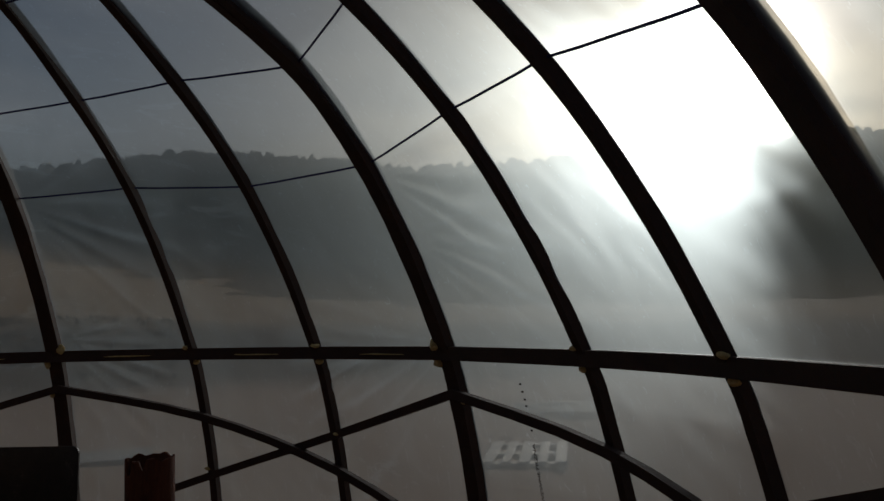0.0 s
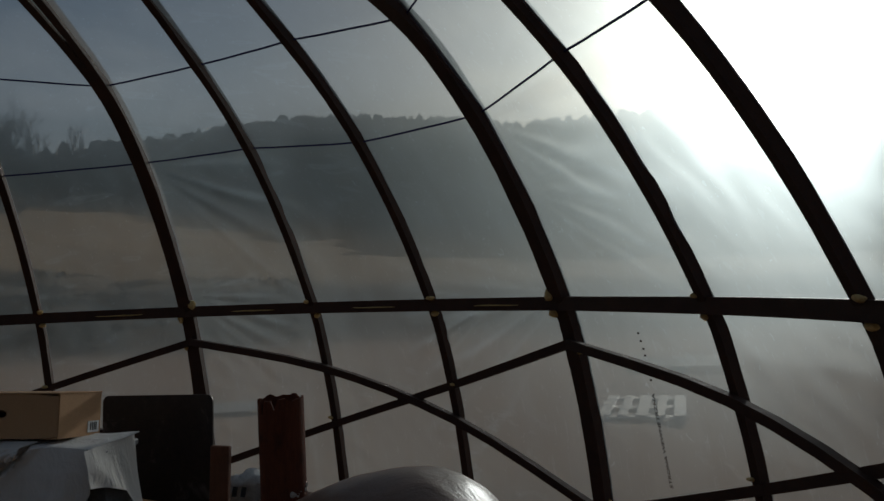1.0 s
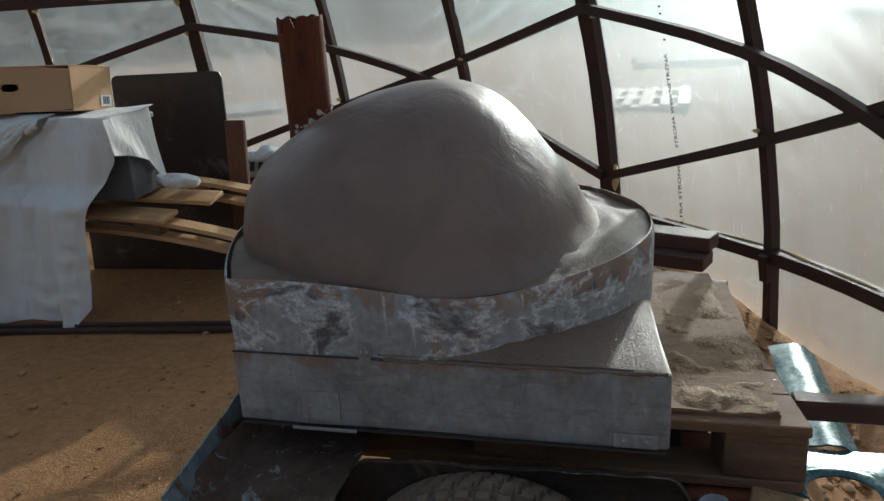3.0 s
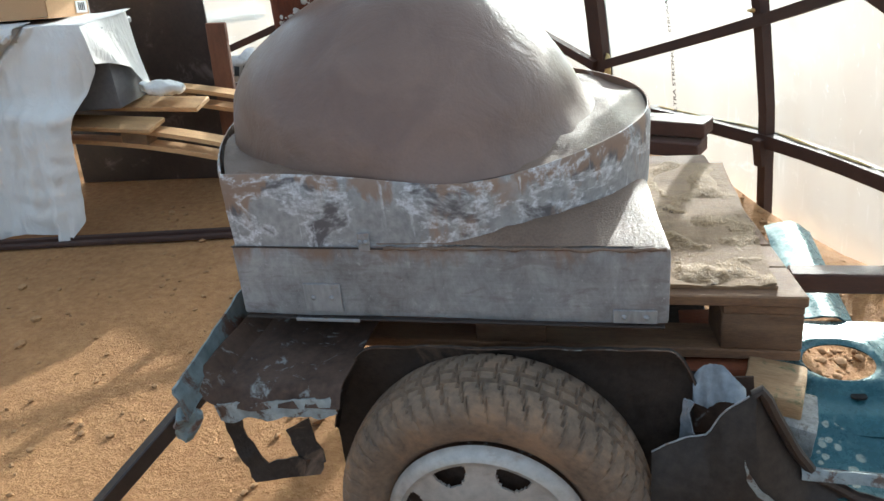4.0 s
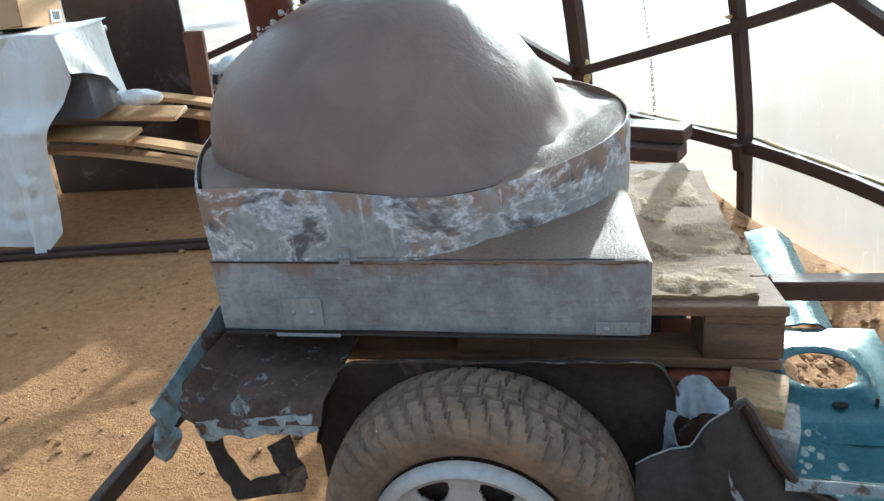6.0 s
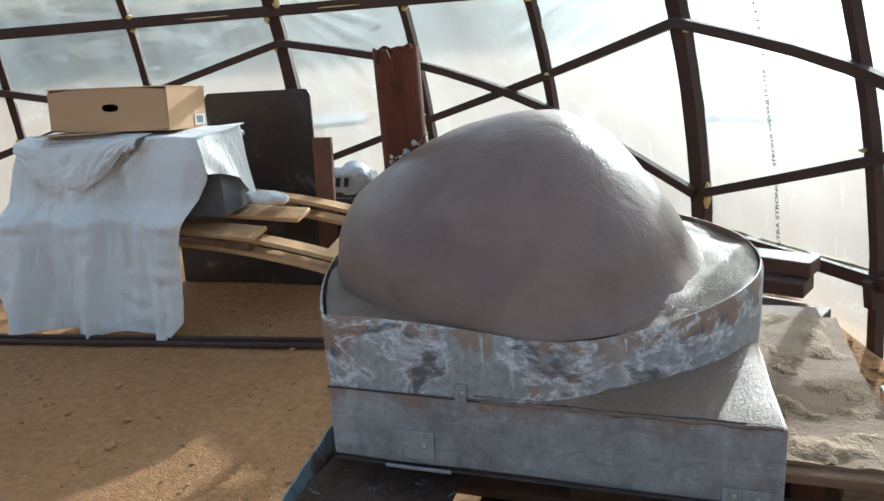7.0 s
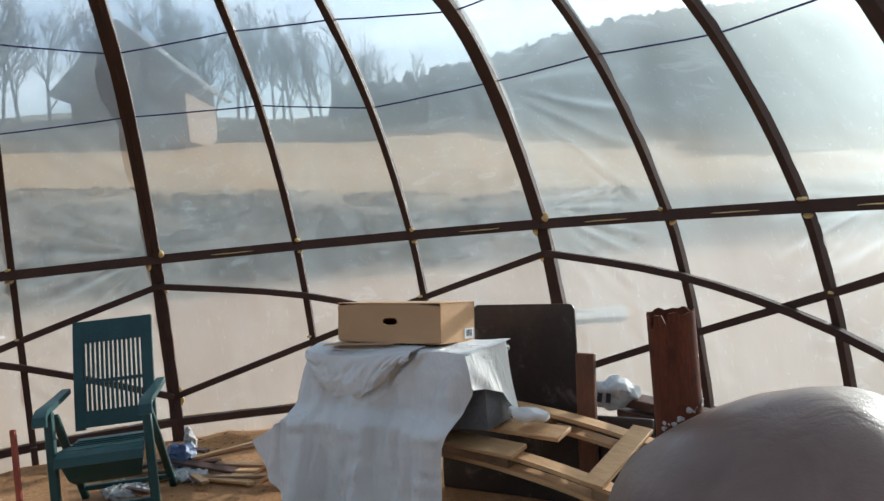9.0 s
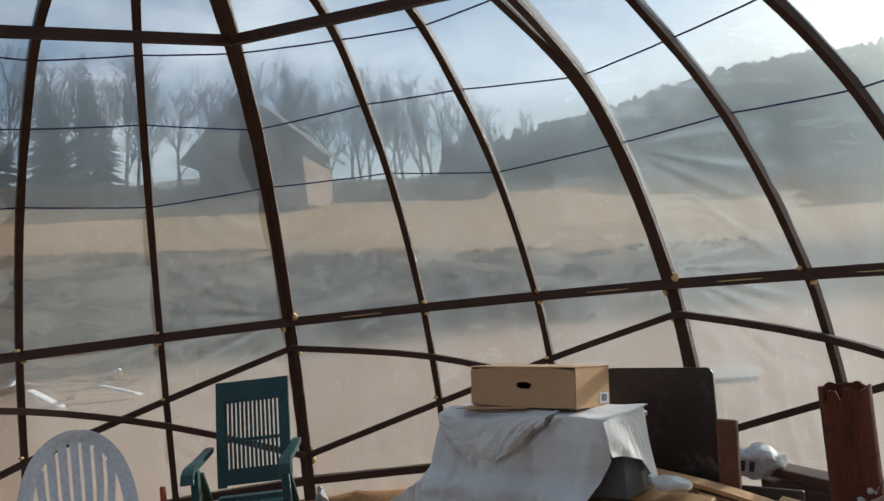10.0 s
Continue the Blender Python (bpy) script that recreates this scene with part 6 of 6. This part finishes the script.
def make_conifer(seed, height):
    rng = random.Random(seed)
    t = thing("conifer", "dark green conifer among bare trees", "tree", Matrix(), "conifers on the hillside")
    part("trunk", tube([(0, 0, -0.3), (0, 0, height * 0.5), (0, 0, height * 0.98)], [height * 0.016, height * 0.01, 0.02], 7), BARK, t)
    bm = bmesh.new()
    for i in range(420):
        z = height * (0.12 + 0.86 * rng.random() ** 1.1)
        reach = (height - z) * 0.27 * rng.uniform(0.5, 1.1) + 0.15
        a = rng.uniform(0, 6.283)
        p0 = Vector((0, 0, z))
        p1 = Vector((math.cos(a) * reach, math.sin(a) * reach, z - 0.25 * reach))
        side = Vector((-math.sin(a), math.cos(a), 0)) * reach * 0.22
        m = p0.lerp(p1, 0.6)
        vs = [bm.verts.new(v) for v in (p0, m + side, p1, m - side, m + Vector((0, 0, 0.12 * reach)))]
        for f in ((0, 1, 4), (1, 2, 4), (2, 3, 4), (3, 0, 4)):
            bm.faces.new([vs[j] for j in f])
    part("crown", bm, NEEDLE, t, smooth=False)
    return t


def at_yaw(yaw, r):
    return -math.sin(radians(yaw)) * r, math.cos(radians(yaw)) * r


TREES = [make_tree(i, 13.0, 1.0 if i % 2 else 0.75) for i in range(4)]
CONIFERS = [make_conifer(i, 12.0) for i in range(2)]
rng = random.Random(77)
spots = [(38.5, 74, 0.62), (40.5, 76, 0.7), (41.6, 72, 0.5), (43.3, 74, 0.85), (44.6, 70, 0.9), (46.0, 77, 1.0), (47.2, 71, 0.95), (48.6, 75, 1.0), (49.8, 70, 1.0), (51.0, 78, 1.1), (52.2, 72, 1.05), (53.5, 76, 1.05), (55.5, 80, 1.2), (57.5, 82, 1.2), (60.0, 80, 1.2), (62.6, 78, 1.15), (64.2, 70, 1.1), (66.0, 75, 1.2), (67.2, 70, 1.1), (69.4, 78, 1.25), (71.0, 71, 1.1), (73.0, 74, 1.2), (75.0, 72, 1.15), (77.5, 76, 1.2), (80.0, 72, 1.1), (45.3, 82, 0.9), (50.4, 84, 1.1), (54.5, 86, 1.2), (68.2, 84, 1.2), (65.2, 86, 1.2), (42.5, 82, 0.8), (47.9, 84, 1.05)]
for i, (yaw, r, sc) in enumerate(spots):
    x, y = at_yaw(yaw, r)
    m = Matrix.Translation((x, y, ground_z(x, y))) @ Matrix.Rotation(rng.uniform(0, 6.28), 4, "Z") @ Matrix.Diagonal((sc, sc, sc, 1))
    t = copy_thing(TREES[i % 4], m)
    t.scale = (sc, sc, sc)
for i, (yaw, r, sc) in enumerate(((37.4, 73, 0.45), (36.8, 78, 0.5), (54.8, 78, 1.05), (67.8, 71, 1.05), (70.2, 75, 0.95), (74.0, 70, 1.1), (76.0, 73, 1.2), (41.0, 80, 0.55))):
    x, y = at_yaw(yaw, r)
    t = copy_thing(CONIFERS[i % 2], Matrix.Translation((x, y, ground_z(x, y))) @ Matrix.Rotation(i * 1.1, 4, "Z"))
    t.scale = (sc, sc, sc)
for t, yaw in zip(TREES + CONIFERS, (82, 84, 86, 88, 83, 87)):
    x, y = at_yaw(yaw, 75)
    t.location = (x, y, ground_z(x, y))

# the barn among the trees
hx, hy = at_yaw(56.6, 58)
house = thing("barn", "old brown plank barn with a steep grey roof", "house", Matrix.Translation((hx, hy, ground_z(hx, hy) - 0.4)) @ pose(0, 0, 0, 0, 0, 40))
part("wall", box((7.0, 8.0, 4.2), pose(0, 0, 2.1), 0.03), PLANKWALL, house)
gable = bmesh.new()
vs = [gable.verts.new(v) for v in ((-3.5, -4, 4.2), (3.5, -4, 4.2), (0, -4, 7.4), (-3.5, 4, 4.2), (3.5, 4, 4.2), (0, 4, 7.4))]
for f in ((0, 1, 2), (5, 4, 3), (0, 2, 5, 3), (1, 4, 5, 2), (0, 3, 4, 1)):
    gable.faces.new([vs[j] for j in f])
part("gable", gable, PLANKWALL, house, smooth=False)
for sgn in (-1, 1):
    part("roof", beam((sgn * 4.5, 0, 3.45), (0, 0, 7.65), 9.4, 0.22, 0.03, up=(0, 0, 1)), THATCH, house, "steep weathered roof slope")
win = part("window", box((1.5, 0.08, 1.2), pose(0.4, -4.02, 2.0), 0.01), DARK, house, "dark window with a grey frame")
for dx, dz, w, h in ((-0.78, 0, 0.12, 1.4), (0.78, 0, 0.12, 1.4), (0, 0.66, 1.68, 0.12), (0, -0.66, 1.68, 0.12)):
    part("window_frame", box((w, 0.10, h), pose(0.4 + dx, -4.05, 2.0 + dz), 0.01), BARK, win, "weathered grey window frame")

# wooded hills: many small crowns, uneven along the crest
crowns = bmesh.new()
rng = random.Random(4)
def tuft(bm, p, w, h, seed):
    """A small uneven crown: a few crossed spiky lobes."""
    r = random.Random(seed)
    for j in range(3):
        a = r.uniform(0, 3.14)
        u = Vector((math.cos(a), math.sin(a), 0)) * w
        tip = Vector((r.uniform(-0.2, 0.2) * w, r.uniform(-0.2, 0.2) * w, h * r.uniform(0.8, 1.1)))
        v = [bm.verts.new(p + q) for q in (-0.4 * u, 0.4 * u, 0.52 * u + tip * r.uniform(0.35, 0.5), 0.34 * u + tip * r.uniform(0.75, 0.9), tip, -0.30 * u + tip * r.uniform(0.8, 0.95), -0.54 * u + tip * r.uniform(0.4, 0.55))]
        bm.faces.new(v)
for i in range(5200):
    yaw = rng.uniform(-35, 44) if i % 5 else rng.uniform(14, 40)
    r = rng.uniform(92, 262) if i % 3 else rng.uniform(215, 250)
    x, y = at_yaw(yaw, r)
    tuft(crowns, Vector((x, y, ground_z(x, y) - 0.6)), rng.uniform(2.0, 4.5), rng.uniform(2.5, 6.5), i)
tagged(link_mesh("hill_woods", crowns, HILLWOOD, smooth=False), "brown leafless woods covering the far hillside", "woods", kind="stuff")
# scrub on the bank and hedge below the trees
brush = bmesh.new()
for i in range(12000):
    if i % 9 == 0:
        yaw, r = rng.uniform(42, 80), rng.uniform(62, 70)
        w, h = rng.uniform(0.8, 2.0), rng.uniform(0.5, 1.5)
    else:
        yaw, r = rng.uniform(24, 84), rng.uniform(21.5, 31.5)
        dense = noise.noise(Vector((yaw * 0.25, r * 0.5, 3)))
        if dense < -0.15 or yaw < 34 + 4 * dense and i % 3:
            continue
        w, h = rng.uniform(0.05, 0.15), rng.uniform(0.04, 0.16) * (1 + dense)
    x, y = at_yaw(yaw, r)
    tuft(brush, Vector((x, y, ground_z(x, y) - 0.05)), w, h, i + 9000)
tagged(link_mesh("scrub", brush, BRUSH, smooth=False), "dry brown scrub and brambles on the bank", "scrub", kind="stuff")
# a heap of pale rubbish below the bank
for i in range(9):
    x, y = at_yaw(70.5 + rng.uniform(-3.5, 4.5), 17.5 + rng.uniform(-1.5, 2.5))
    L = rng.uniform(0.5, 1.6)
    p = thing("scrap_piece", "pale scrap board dumped below the bank", "scrap", Matrix.Translation((x, y, ground_z(x, y) + 0.15)) @ pose(0, 0, 0, rng.uniform(-20, 20), rng.uniform(-35, 35), rng.uniform(0, 180)), "scrap heap in the yard")
    part("scrap_body", rough_up(box((L, rng.uniform(0.1, 0.3), 0.05), None, 0.01), 0.02, 4, i), WHITEPAINT if i % 2 else OLDWOOD, p)
